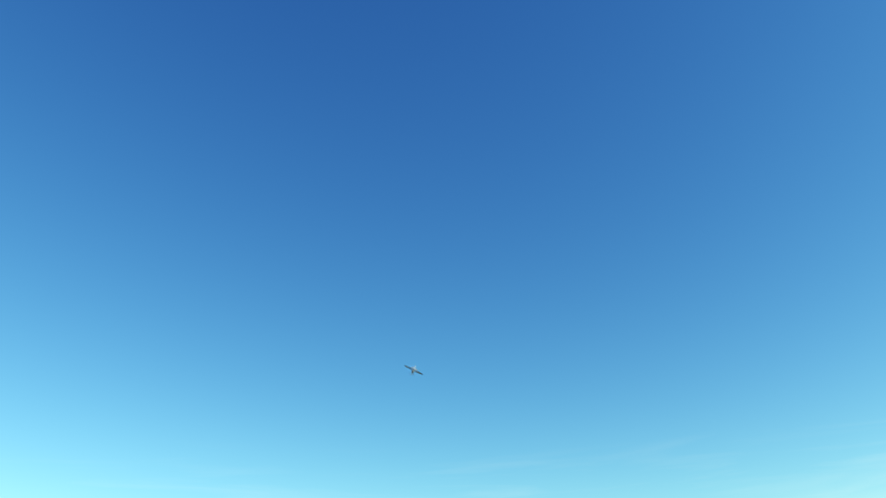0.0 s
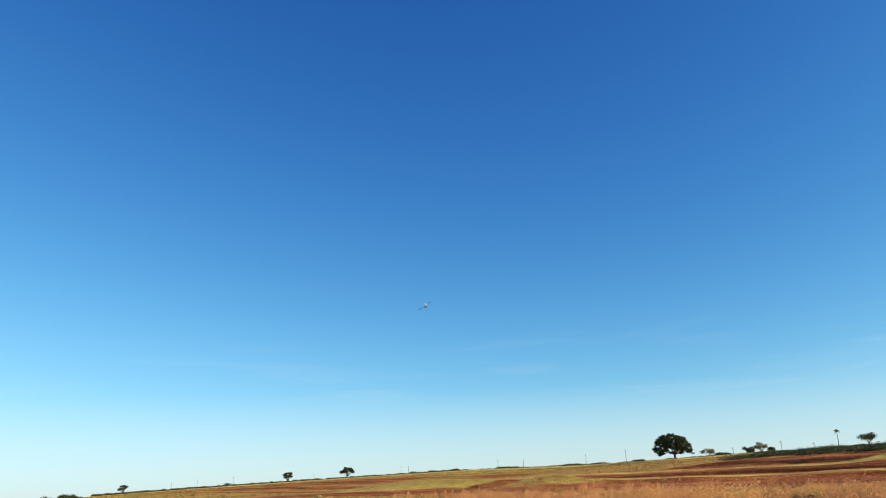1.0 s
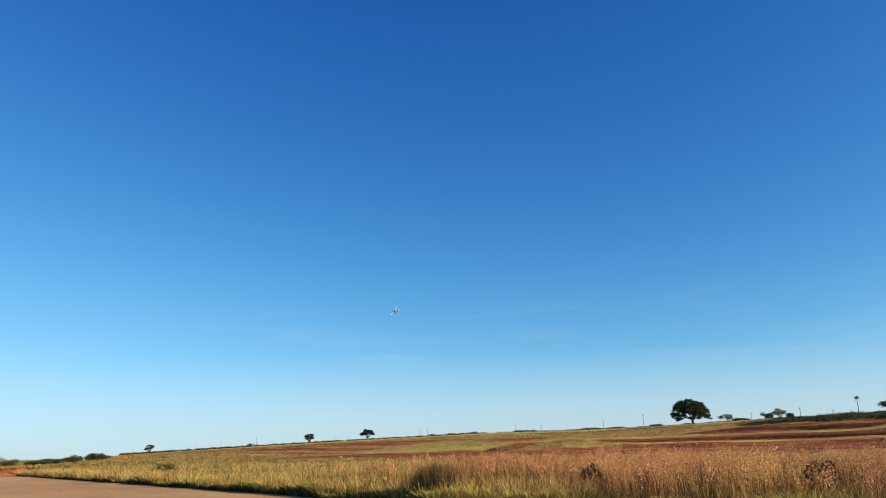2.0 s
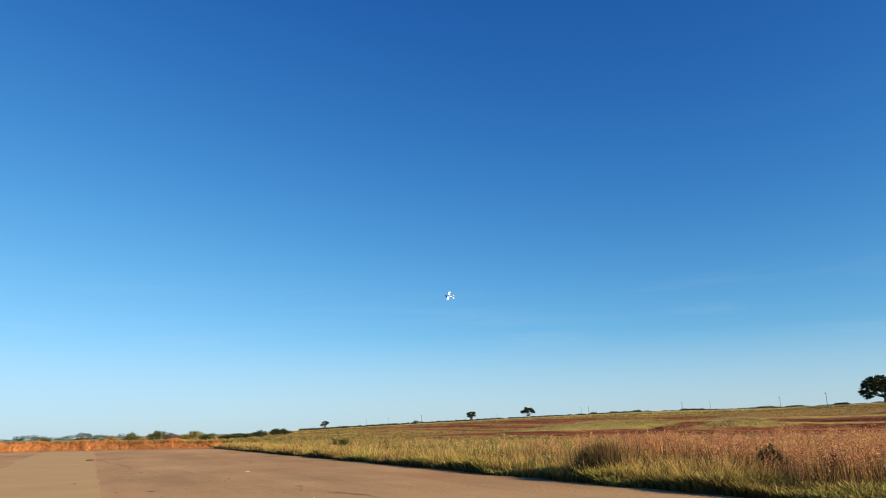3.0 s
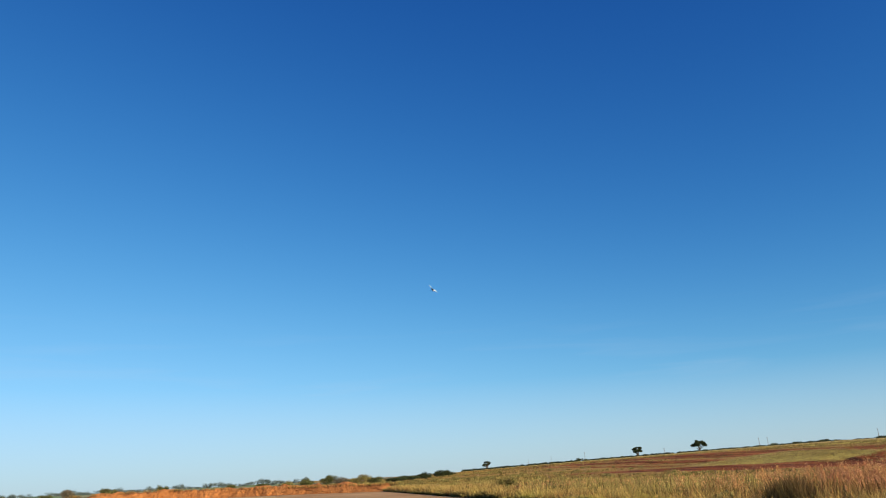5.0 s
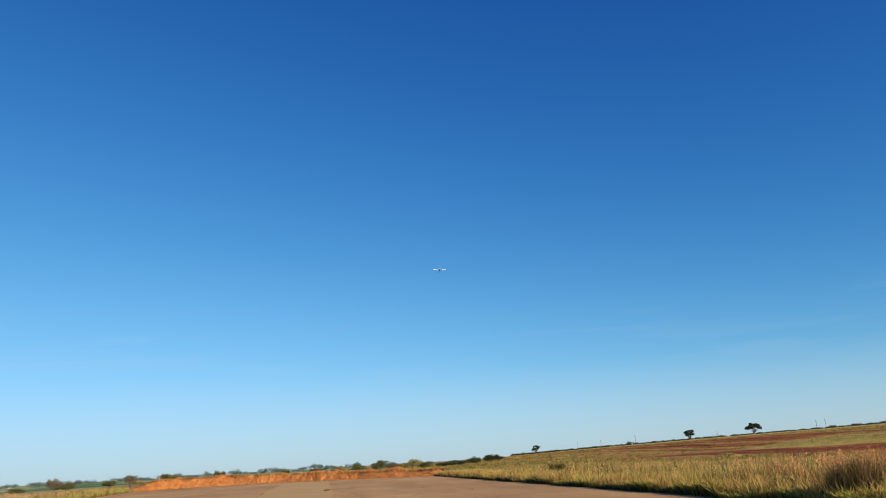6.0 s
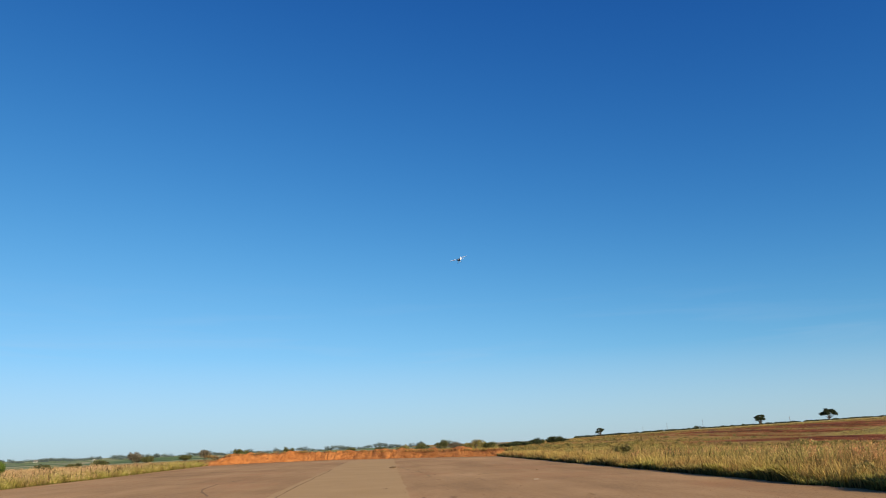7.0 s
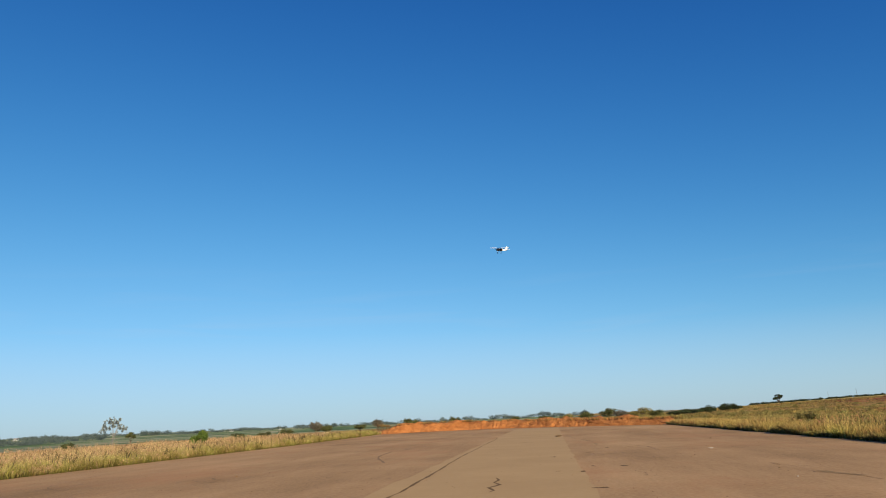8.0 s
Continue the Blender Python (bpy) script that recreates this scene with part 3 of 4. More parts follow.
def grasses():
    # green fringe along the right edge
    n = 130000
    s, v = scatter(n, 0, 1, -2, 92, 1.2)
    s = RIGHT - 0.1 + 1.45 * s ** 1.2 + 0.5 * patchy(0 * v, v, 0.45, 11.0)
    lump_ = patchy(s, v, 0.5, 2.0)
    h = (0.17 + 0.25 * rng.random(n)) * np.clip(1 + 1.1 * lump_, 0.4, 1.7) * np.interp(v, [0, 45, 65, 94], [1, 1, 0.7, 0.6])
    x, y = xy(s, v)
    wide, lean, zs = rng.uniform(0.014, 0.036, n) * (1 + v / 45), rng.uniform(0.1, 1.2, n), height(s, v)
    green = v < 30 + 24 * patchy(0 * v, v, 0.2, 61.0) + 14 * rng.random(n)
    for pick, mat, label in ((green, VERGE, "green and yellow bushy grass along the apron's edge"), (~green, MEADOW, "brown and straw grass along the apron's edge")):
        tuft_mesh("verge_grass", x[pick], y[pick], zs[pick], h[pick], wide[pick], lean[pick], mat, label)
    # matted foot of the fringe, dark blades added to paint its shade
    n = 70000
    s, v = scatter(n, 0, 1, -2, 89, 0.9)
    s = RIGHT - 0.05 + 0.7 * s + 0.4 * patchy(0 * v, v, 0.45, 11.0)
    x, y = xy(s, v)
    tuft_mesh("shaded_foot_grass", x, y, height(s, v), rng.uniform(0.08, 0.34, n) * np.clip(1 + 1.0 * patchy(s, v, 0.5, 2.0), 0.5, 1.7), rng.uniform(0.015, 0.03, n) * (1 + v / 40), rng.uniform(0.05, 0.6, n), CLUMP, "dark matted grass painting the shade at the foot of the verge")
    n = 16000
    s, v = scatter(n, 0, 1, 14, 89, 0.3)
    s = RIGHT - 0.02 + 4.0 * s ** 1.3
    x, y = xy(s, v)
    h = rng.uniform(0.3, 0.75, n) * (1 + 0.4 * patchy(s, v, 0.45, 2.0))
    tuft_mesh("dry_verge_grass", x, y, height(s, v), h, rng.uniform(0.015, 0.035, n) * (1 + v / 50), rng.uniform(0.1, 0.9, n), TUSSOCK, "dry yellow grass mixed into the apron's edge")
    # tall dry grass behind it
    n = 62000
    s, v = scatter(n, RIGHT + 1.1, RIGHT + 19, -2, 105, 0.8)
    keep = patchy(s, v, 0.12, 5.0) + 0.7 * patchy(s, v, 0.8, 15.0) + 0.4 * rng.random(n) > 0.08
    s, v = s[keep], v[keep]
    n = len(s)
    tall = np.interp(v, [0, 40, 60, 110], [1.05, 1.0, 0.75, 0.55]) * np.interp(s - RIGHT, [1.1, 2.5, 19], [0.9, 1.0, 0.95])
    h = tall * rng.uniform(0.6, 1.08, n) * (1 + 0.4 * patchy(s, v, 0.4, 8.0) + 0.45 * patchy(s, v, 1.1, 18.0))
    x, y = xy(s, v)
    head = np.where(rng.random(n) < 0.30 + 0.7 * patchy(s, v, 0.9, 41.0), rng.uniform(0.32, 0.6, n), 0.0) * (h > 0.86 * tall) * np.where(patchy(s, v, 0.1, 3.0) > np.interp(v, [0, 35, 70, 110], [-0.4, -0.1, 0.3, 0.5]), 1.0, 0.15)
    wide, lean = rng.uniform(0.008, 0.02, n) * (1 + v / 40), rng.uniform(0.03, 0.35, n)
    rusty = v < 27 + 16 * patchy(s, v, 0.12, 51.0) + 5 * rng.random(n)
    zs = height(s, v)
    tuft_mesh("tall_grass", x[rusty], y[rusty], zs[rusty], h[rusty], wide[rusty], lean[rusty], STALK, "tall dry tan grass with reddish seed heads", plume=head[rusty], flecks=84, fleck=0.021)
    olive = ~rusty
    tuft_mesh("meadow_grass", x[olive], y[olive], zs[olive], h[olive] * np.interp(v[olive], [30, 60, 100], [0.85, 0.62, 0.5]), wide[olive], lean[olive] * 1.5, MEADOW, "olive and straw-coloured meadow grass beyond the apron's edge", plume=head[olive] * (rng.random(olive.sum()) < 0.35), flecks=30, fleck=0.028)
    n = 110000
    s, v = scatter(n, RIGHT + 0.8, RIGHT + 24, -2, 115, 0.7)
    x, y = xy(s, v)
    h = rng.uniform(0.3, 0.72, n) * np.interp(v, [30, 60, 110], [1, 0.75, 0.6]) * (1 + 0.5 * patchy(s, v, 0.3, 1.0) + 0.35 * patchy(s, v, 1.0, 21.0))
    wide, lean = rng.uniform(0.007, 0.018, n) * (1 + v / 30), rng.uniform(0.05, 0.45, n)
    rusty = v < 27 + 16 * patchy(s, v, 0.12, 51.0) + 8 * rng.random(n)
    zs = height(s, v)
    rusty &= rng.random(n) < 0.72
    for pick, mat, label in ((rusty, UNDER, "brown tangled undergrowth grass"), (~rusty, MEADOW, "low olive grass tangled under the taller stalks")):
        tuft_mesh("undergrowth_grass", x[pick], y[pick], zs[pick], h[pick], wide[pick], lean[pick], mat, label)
    # a dark dry clump standing out of the verge
    n = 3000
    a0, r0 = radians(46.0) + rng.normal(0, 0.015, n), 23.2 + rng.normal(0, 0.32, n)
    x, y = r0 * np.sin(a0), r0 * np.cos(a0)
    off = np.hypot((a0 - radians(46.0)) * 23, r0 - 23.2)
    tuft_mesh("dry_grass_clump", x, y, np.zeros(n), rng.uniform(0.65, 1.3, n) * np.exp(-0.6 * off ** 2), rng.uniform(0.012, 0.03, n), rng.uniform(0.03, 0.4, n), CLUMP, "dark brown dry grass clump at the apron's edge")
    # darker weeds scattered through the tall grass
    n = 9000
    s, v = scatter(n, RIGHT + 1.6, RIGHT + 12, 2, 60, 0.6)
    keep = patchy(s, v, 0.55, 91.0) > 0.24
    s, v = s[keep], v[keep]
    n = len(s)
    x, y = xy(s, v)
    tuft_mesh("weed_patches", x, y, height(s, v), rng.uniform(0.5, 1.15, n), rng.uniform(0.012, 0.03, n) * (1 + v / 50), rng.uniform(0.05, 0.5, n), CLUMP, "dark brown weeds in patches among the tall grass", "weeds")
    # hillside tussocks
    n = 120000
    u, v = 15 + 225 * rng.random(n) ** 1.3, 30 + 620 * rng.random(n) ** 1.3
    bare = (u > 52) & (u < 152) & (v < 190 + 60 * rng.random(n))
    bare |= (u > 156) & (u < 182) & (v < 130)
    thin = patchy(u, v, 0.02, 12.0) + 0.5 * patchy(u, v, 0.09, 13.0)
    keep = ~bare & (thin + 0.5 * rng.random(n) > 0.05)
    keep &= ~((u > 100) & (u < 204) & (v > 150) & (v < 620) & (rng.random(n) < 0.6))
    u, v, thin = u[keep], v[keep], thin[keep]
    s = u + RIGHT
    n = len(s)
    x, y = xy(s, v)
    far = np.hypot(x, y)
    green = thin + 0.3 * rng.normal(size=n) > 0.0
    hs, wide, lean, zs = rng.uniform(0.12, 0.4, n), rng.uniform(0.0005, 0.0012, n) * far, rng.uniform(0.2, 0.9, n), height(s, v)
    for pick, mat, label in ((green, MEADOW, "olive meadow grass on the hillside"), (~green, TUSSOCK, "yellow dry grass tussocks on the hillside")):
        tuft_mesh("hillside_grass", x[pick], y[pick], zs[pick], hs[pick], wide[pick], lean[pick], mat, label)
    n = 12000
    side = rng.random(n) < 0.4
    s = np.where(side, 122 + rng.normal(0, 5, n), 130 + rng.normal(0, 5.5, n))
    v = np.where(side, 112 + rng.normal(0, 4.2, n), 168 + rng.normal(0, 20, n))
    x, y = xy(s, v)
    tuft_mesh("heap_grass", x, y, height(s, v), rng.uniform(0.15, 0.42, n), rng.uniform(0.06, 0.14, n), rng.uniform(0.1, 0.9, n), STRAW, "yellow grass on the spoil heaps")
    n = 40000
    s, v = RIGHT + rng.uniform(234, 250, n), 140 + 860 * rng.random(n) ** 1.1
    x, y = xy(s, v)
    tuft_mesh("ridge_grass", x, y, height(s, v), rng.uniform(0.25, 0.55, n) * (1 + v / 700), rng.uniform(0.2, 0.5, n) * (1 + v / 700), rng.uniform(0.2, 0.8, n), STRAW, "bright yellow dry grass along the ridge")
    # left verge
    n = 44000
    s, v = scatter(n, 0, 1, 8, 104, 0.6)
    s = left_edge(v) + 0.1 - 20 * s ** 1.3
    x, y = xy(s, v)
    d = left_edge(v) - s
    h = np.interp(d, [0, 2, 6, 20], [0.5, 0.75, 0.95, 0.9]) * rng.uniform(0.45, 1.1, n) * np.clip(1 + 0.6 * patchy(s, v, 0.35, 4.0) + 0.55 * patchy(s, v, 1.0, 44.0), 0.3, 1.7)
    h *= np.interp(v, [8, 50, 80, 122], [0.7, 0.7, 0.62, 0.55])
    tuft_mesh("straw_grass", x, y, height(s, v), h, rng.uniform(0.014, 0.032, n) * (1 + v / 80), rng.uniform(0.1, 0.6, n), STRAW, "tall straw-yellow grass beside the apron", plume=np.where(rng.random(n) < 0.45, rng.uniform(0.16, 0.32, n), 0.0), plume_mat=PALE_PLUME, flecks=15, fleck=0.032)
    n = 30000
    s, v = scatter(n, 0, 1, 8, 102, 0.4)
    s = left_edge(v) + 0.15 - 3.4 * s ** 1.5
    x, y = xy(s, v)
    tuft_mesh("verge_grass", x, y, height(s, v), rng.uniform(0.15, 0.55, n) * np.interp(v, [30, 55, 104], [1.0, 1.15, 1.3]) * np.clip(1 + 0.9 * patchy(s, v, 0.6, 33.0), 0.4, 1.6), rng.uniform(0.012, 0.028, n) * (1 + v / 60), rng.uniform(0.3, 1.2, n), LIME, "low green and yellow grass beside the apron")
    n = 9000
    s, v = scatter(n, 0, 1, 8, 104, 0.5)
    s = left_edge(v) - 0.2 - 14 * s ** 1.3
    keep = patchy(s, v, 0.45, 71.0) > 0.08
    s, v = s[keep], v[keep]
    n = len(s)
    x, y = xy(s, v)
    tuft_mesh("weed_patches", x, y, height(s, v), rng.uniform(0.4, 0.95, n), rng.uniform(0.02, 0.05, n) * (1 + v / 80), rng.uniform(0.1, 0.6, n), CLUMP, "dark brown weeds in patches among the straw grass", "weeds")
    # grass on top of the earth bank
    n = 7000
    s = rng.uniform(LEFT - 3, RIGHT + 2, n)
    keep = patchy(s, s, 0.5, 6.0) + 0.5 * rng.random(n) > np.interp(s, [-30, -22, -12, 0, 6], [-0.1, 0.3, 0.4, 0.1, -0.3])
    s = s[keep]
    n = len(s)
    v = end_of_apron(s) + 1.6 + 9 * rng.random(n) ** 1.5
    x, y = xy(s, v)
    z = np.interp(s, [-29, -16, 0, 13.5], [1.1, 1.4, 1.0, 0.85]) * np.interp(v - end_of_apron(s), [1, 3, 8, 12], [1, 1, 0.6, 0])
    tuft_mesh("bank_grass", x, y, z - 0.12, rng.uniform(0.12, 0.42, n), rng.uniform(0.03, 0.08, n), rng.uniform(0.1, 0.7, n), TUSSOCK, "dry grass on top of the earth bank")


# ---- trees ----
def limb(bm, a, b, r0, r1, seed, sides=6, steps=4):
    a, b = Vector(a), Vector(b)
    axis = b - a
    side = axis.orthogonal().normalized()
    other = axis.normalized().cross(side)
    rings = []
    for i in range(steps + 1):
        t = i / steps
        c = a + axis * t + 0.10 * axis.length * math.sin(t * math.pi) * (side * noise.noise((seed, t * 2, 0)) + other * noise.noise((seed, t * 2, 5)))
        r = r0 + (r1 - r0) * t
        rings.append([bm.verts.new(c + r * (math.cos(k * 2 * math.pi / sides) * side + math.sin(k * 2 * math.pi / sides) * other)) for k in range(sides)])
    for p, q in zip(rings, rings[1:]):
        for k in range(sides):
            bm.faces.new((p[k], p[(k + 1) % sides], q[(k + 1) % sides], q[k]))
    bm.faces.new(rings[-1])
    bm.faces.new(rings[0][::-1])


def leaf_cloud(clumps, count, size, r):
    """Small leaves filling clumps (centre, radii); returns verts, faces, and how far out each lies, by which inner
    leaves are coloured darker as painted shade.
    """
    vol = np.array([c[1][0] * c[1][1] * c[1][2] for c in clumps]) ** 0.75
    pick = r.choice(len(clumps), count, p=vol / vol.sum())
    C = np.array([c[0] for c in clumps])[pick]
    R = np.array([c[1] for c in clumps])[pick]
    d = r.normal(size=(count, 3))
    d /= np.linalg.norm(d, axis=1)[:, None]
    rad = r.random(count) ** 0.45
    P = C + d * R * rad[:, None] * r.uniform(0.85, 1.15, (count, 1))
    a = r.normal(size=(count, 3))
    a /= np.linalg.norm(a, axis=1)[:, None]
    b = np.cross(a, r.normal(size=(count, 3)))
    b /= np.linalg.norm(b, axis=1)[:, None]
    sz = size * r.uniform(0.6, 1.4, (count, 1))
    V = np.stack([P - a * sz, P + b * sz * 0.45, P + a * sz, P - b * sz * 0.45], 1).reshape(-1, 3)
    F = np.arange(count * 4).reshape(-1, 4)
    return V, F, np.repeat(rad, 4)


def tree(name, x, y, z, h, width, seed, leaf, label, category="tree", crown_low=0.35, leaves=2500, size=0.3, limbs=7, bark=None, lean=0.0, clumps_n=16, clump=0.24, flat=0.75, trunk_r=0.035, low=0.55):
    r = np.random.default_rng(seed)
    root = new(name)
    root.matrix_basis = pose(x, y, z, 0, 0, 0)
    tagged(root, label, category)
    bm = bmesh.new()
    fork = Vector((lean * h * 0.4, 0, h * crown_low * 0.75))
    limb(bm, (0, 0, -0.3), fork, h * trunk_r * 1.3, h * trunk_r * 0.8, seed, 8, 5)
    clumps = []
    for i in range(clumps_n):
        az = i * 2.399 + r.normal(0, 0.3)
        out = math.sqrt((i + 0.5) / clumps_n)
        ex, ey = math.cos(az) * out * width * (0.5 - clump * 0.55), math.sin(az) * out * width * (0.5 - clump * 0.55)
        dome = math.sqrt(max(0.0, 1 - (out * 0.97) ** 2.8))
        ez = h * (crown_low + (1 - crown_low - clump * 0.4) * (0.22 + 0.78 * dome) * r.uniform(low, 1.0))
        c = (ex + lean * h * 0.5, ey, ez)
        rr = width * clump * r.uniform(0.65, 1.2)
        clumps.append((c, (rr, rr, rr * flat * r.uniform(0.7, 1.0))))
        if i % max(1, clumps_n // limbs) == 0:
            limb(bm, fork, c, h * trunk_r * 0.55, h * trunk_r * 0.12, seed + i, 5, 4)
    part("trunk", bm, bark or BARK, root, smooth_faces=True)
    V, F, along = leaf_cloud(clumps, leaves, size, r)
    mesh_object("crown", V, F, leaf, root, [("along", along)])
    return root


def bush(name, x, y, z, h, width, seed, leaf, label, leaves=900, size=0.12, category="bush"):
    r = np.random.default_rng(seed)
    root = new(name)
    root.matrix_basis = pose(x, y, z)
    tagged(root, label, category)
    bm = bmesh.new()
    clumps = []
    for i in range(7):
        az, out = i * 2.399 + r.normal(0, 0.4), math.sqrt((i + 0.3) / 7) * width * 0.33
        c = (math.cos(az) * out, math.sin(az) * out, h * r.uniform(0.45, 0.75))
        rr = width * r.uniform(0.16, 0.27)
        clumps.append((c, (rr, rr, h * r.uniform(0.2, 0.34))))
        limb(bm, (0, 0, -0.1), c, 0.02 + 0.012 * h, 0.008, seed + i, 4, 3)
    part("stems", bm, BARK, root)
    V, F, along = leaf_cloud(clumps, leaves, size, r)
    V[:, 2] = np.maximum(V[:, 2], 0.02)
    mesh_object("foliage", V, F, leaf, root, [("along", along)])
    return root


def on_ridge(az, extra=0.0):
    """The place where a bearing crosses the ridge."""
    r = (RIGHT + 250 + extra) / math.sin(radians(az) - TURN)
    x, y = polar(az, r)
    return x, y, zxy(x, y), r


def spreading_tree(az):
    """A broad dome on a short forked trunk, its skirt hanging lower on one side and open under the other."""
    x, y, z, dist = on_ridge(az)
    r = np.random.default_rng(3)
    root = new("spreading_tree")
    root.matrix_basis = pose(x, y, z - 0.2, 0, 0, -az)
    tagged(root, "broad dark green spreading tree standing on the ridge", "tree")
    bm = bmesh.new()
    limb(bm, (0.6, 0, -0.4), (0.9, 0, 2.6), 0.62, 0.42, 5, 9, 4)
    clumps = []
    forks = ((-4.6, 1.2, 6.0), (-1.6, -2.6, 7.4), (1.8, 2.2, 7.8), (4.6, -1.4, 6.2), (0.6, 3.0, 8.2), (6.4, 0.6, 4.9), (-6.2, -0.8, 4.6))
    for k, end in enumerate(forks):
        limb(bm, (0.9, 0, 2.2), end, 0.30, 0.08, 20 + k, 6, 5)
        for m in range(3):
            tip = (end[0] * r.uniform(0.9, 1.25) + r.normal(0, 0.8), end[1] + r.normal(0, 1.6), end[2] + r.uniform(0.2, 1.6))
            limb(bm, end, tip, 0.09, 0.03, 40 + 3 * k + m, 5, 3)
    part("trunk", bm, BARK, root, smooth_faces=True)
    # a shell of clumps under the dome, a few lower ones at the skirt
    for i in range(300):
        a, q = r.uniform(0, 2 * math.pi), math.sqrt(r.random())
        px, py = 0.5 + 7.4 * q * math.cos(a), 6.4 * q * math.sin(a)
        top = 2.9 + 7.2 * math.sqrt(max(0.0, 1 - q ** 2.3)) - 0.10 * px + 0.5 * noise.noise((px * 0.5, py * 0.5, 1.0))
        base = 2.9 if px > -2 else 2.9 - 0.30 * (-2 - px)
        if 1.2 < px < 5.0:
            base = 4.0
        pz = top - (top - base) * r.random() ** 1.9
        if noise.noise((px * 0.42 + 9, py * 0.3, pz * 0.55)) < -0.30 and px > -4:
            continue
        rr = r.uniform(0.55, 1.15)
        clumps.append(((px, py, pz), (rr * 1.15, rr * 1.15, rr * 0.6)))
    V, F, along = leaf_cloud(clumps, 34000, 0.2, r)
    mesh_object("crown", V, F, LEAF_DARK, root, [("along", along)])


def trees():
    spreading_tree(64.43)
    for az, h, w, seed, lean in ((39.83, 8.3, 10.5, 11, 0.25), (35.52, 8.2, 8.2, 12, -0.1), (24.10, 11.8, 12.0, 13, 0.2)):
        x, y, z, r = on_ridge(az)
        tree("savanna_tree", x, y, z - 0.3, h, w, seed, LEAF_DARK, "dark open-crowned tree on the grassy ridge", crown_low=0.3, leaves=2600, size=0.42, clumps_n=13, clump=0.16, lean=lean, trunk_r=0.05)
    for az, top, w, seed, leaf in ((66.95, 1.62, 7.0, 21, LEAF_GREY), (70.5, 1.80, 6.5, 22, LEAF_GREY), (77.2, 2.09, 7.5, 24, LEAF_DARK)):
        x, y, z, r = on_ridge(az, 20)
        h = EYE.z + r * math.tan(radians(top)) - z
        tree("thin_tree", x, y, z - 0.2, h, w, seed, leaf, "thin grey-green tree with an open crown on the ridge", crown_low=0.4, leaves=900, size=0.26, clumps_n=9, clump=0.18)
    x, y, z, r = on_ridge(75.4, 10)
    palm(x, y, z, EYE.z + r * math.tan(radians(2.35)) - z)
    for az, top, w, seed in ((69.65, 1.66, 5.0, 31), (71.2, 1.48, 4.0, 32), (57.2, 1.05, 12, 33), (59.0, 1.0, 9, 34), (48.2, 1.05, 5, 35), (46.4, 1.0, 7, 36), (44.9, 0.98, 5, 37), (31.2, 0.72, 8, 38), (62.0, 1.1, 6, 39), (67.9, 1.32, 8, 40)):
        x, y, z, r = on_ridge(az, 15)
        h = EYE.z + r * math.tan(radians(top)) - z
        bush("ridge_bush", x, y, z - 0.1, max(h, 1.0), w, seed, LEAF_DARK, "dark green bush on the ridge line", 700, 0.3)


def palm(x, y, z, h):
    root = new("palm")
    root.matrix_basis = pose(x, y, z)
    tagged(root, "tall thin palm with a small tuft of fronds", "palm")
    bm = bmesh.new()
    limb(bm, (0, 0, -0.3), (0.1, 0, h * 0.85), 0.14, 0.09, 77, 7, 6)
    part("trunk", bm, BARK, root, smooth_faces=True)
    for i in range(11):
        bm = bmesh.new()
        az, droop = i * 2.399, -0.2 + 0.45 * (i % 4)
        last = None
        for k in range(6):
            t = k / 5
            out, up = 1.3 * t, h * 0.85 + 1.1 * math.sin(t * 2.2) - droop * 1.4 * t * t
            c = Vector((0.1 + math.cos(az) * out, math.sin(az) * out, up))
            w = 0.2 * math.sin(0.3 + t * 2.7)
            sd = Vector((-math.sin(az), math.cos(az), 0)) * w
            pair = (bm.verts.new(c - sd - Vector((0, 0, w * 0.4))), bm.verts.new(c), bm.verts.new(c + sd - Vector((0, 0, w * 0.4))))
            if last:
                bm.faces.new((last[0], last[1], pair[1], pair[0]))
                bm.faces.new((last[1], last[2], pair[2], pair[1]))
            last = pair
        part("frond", bm, LEAF_GREY, root)


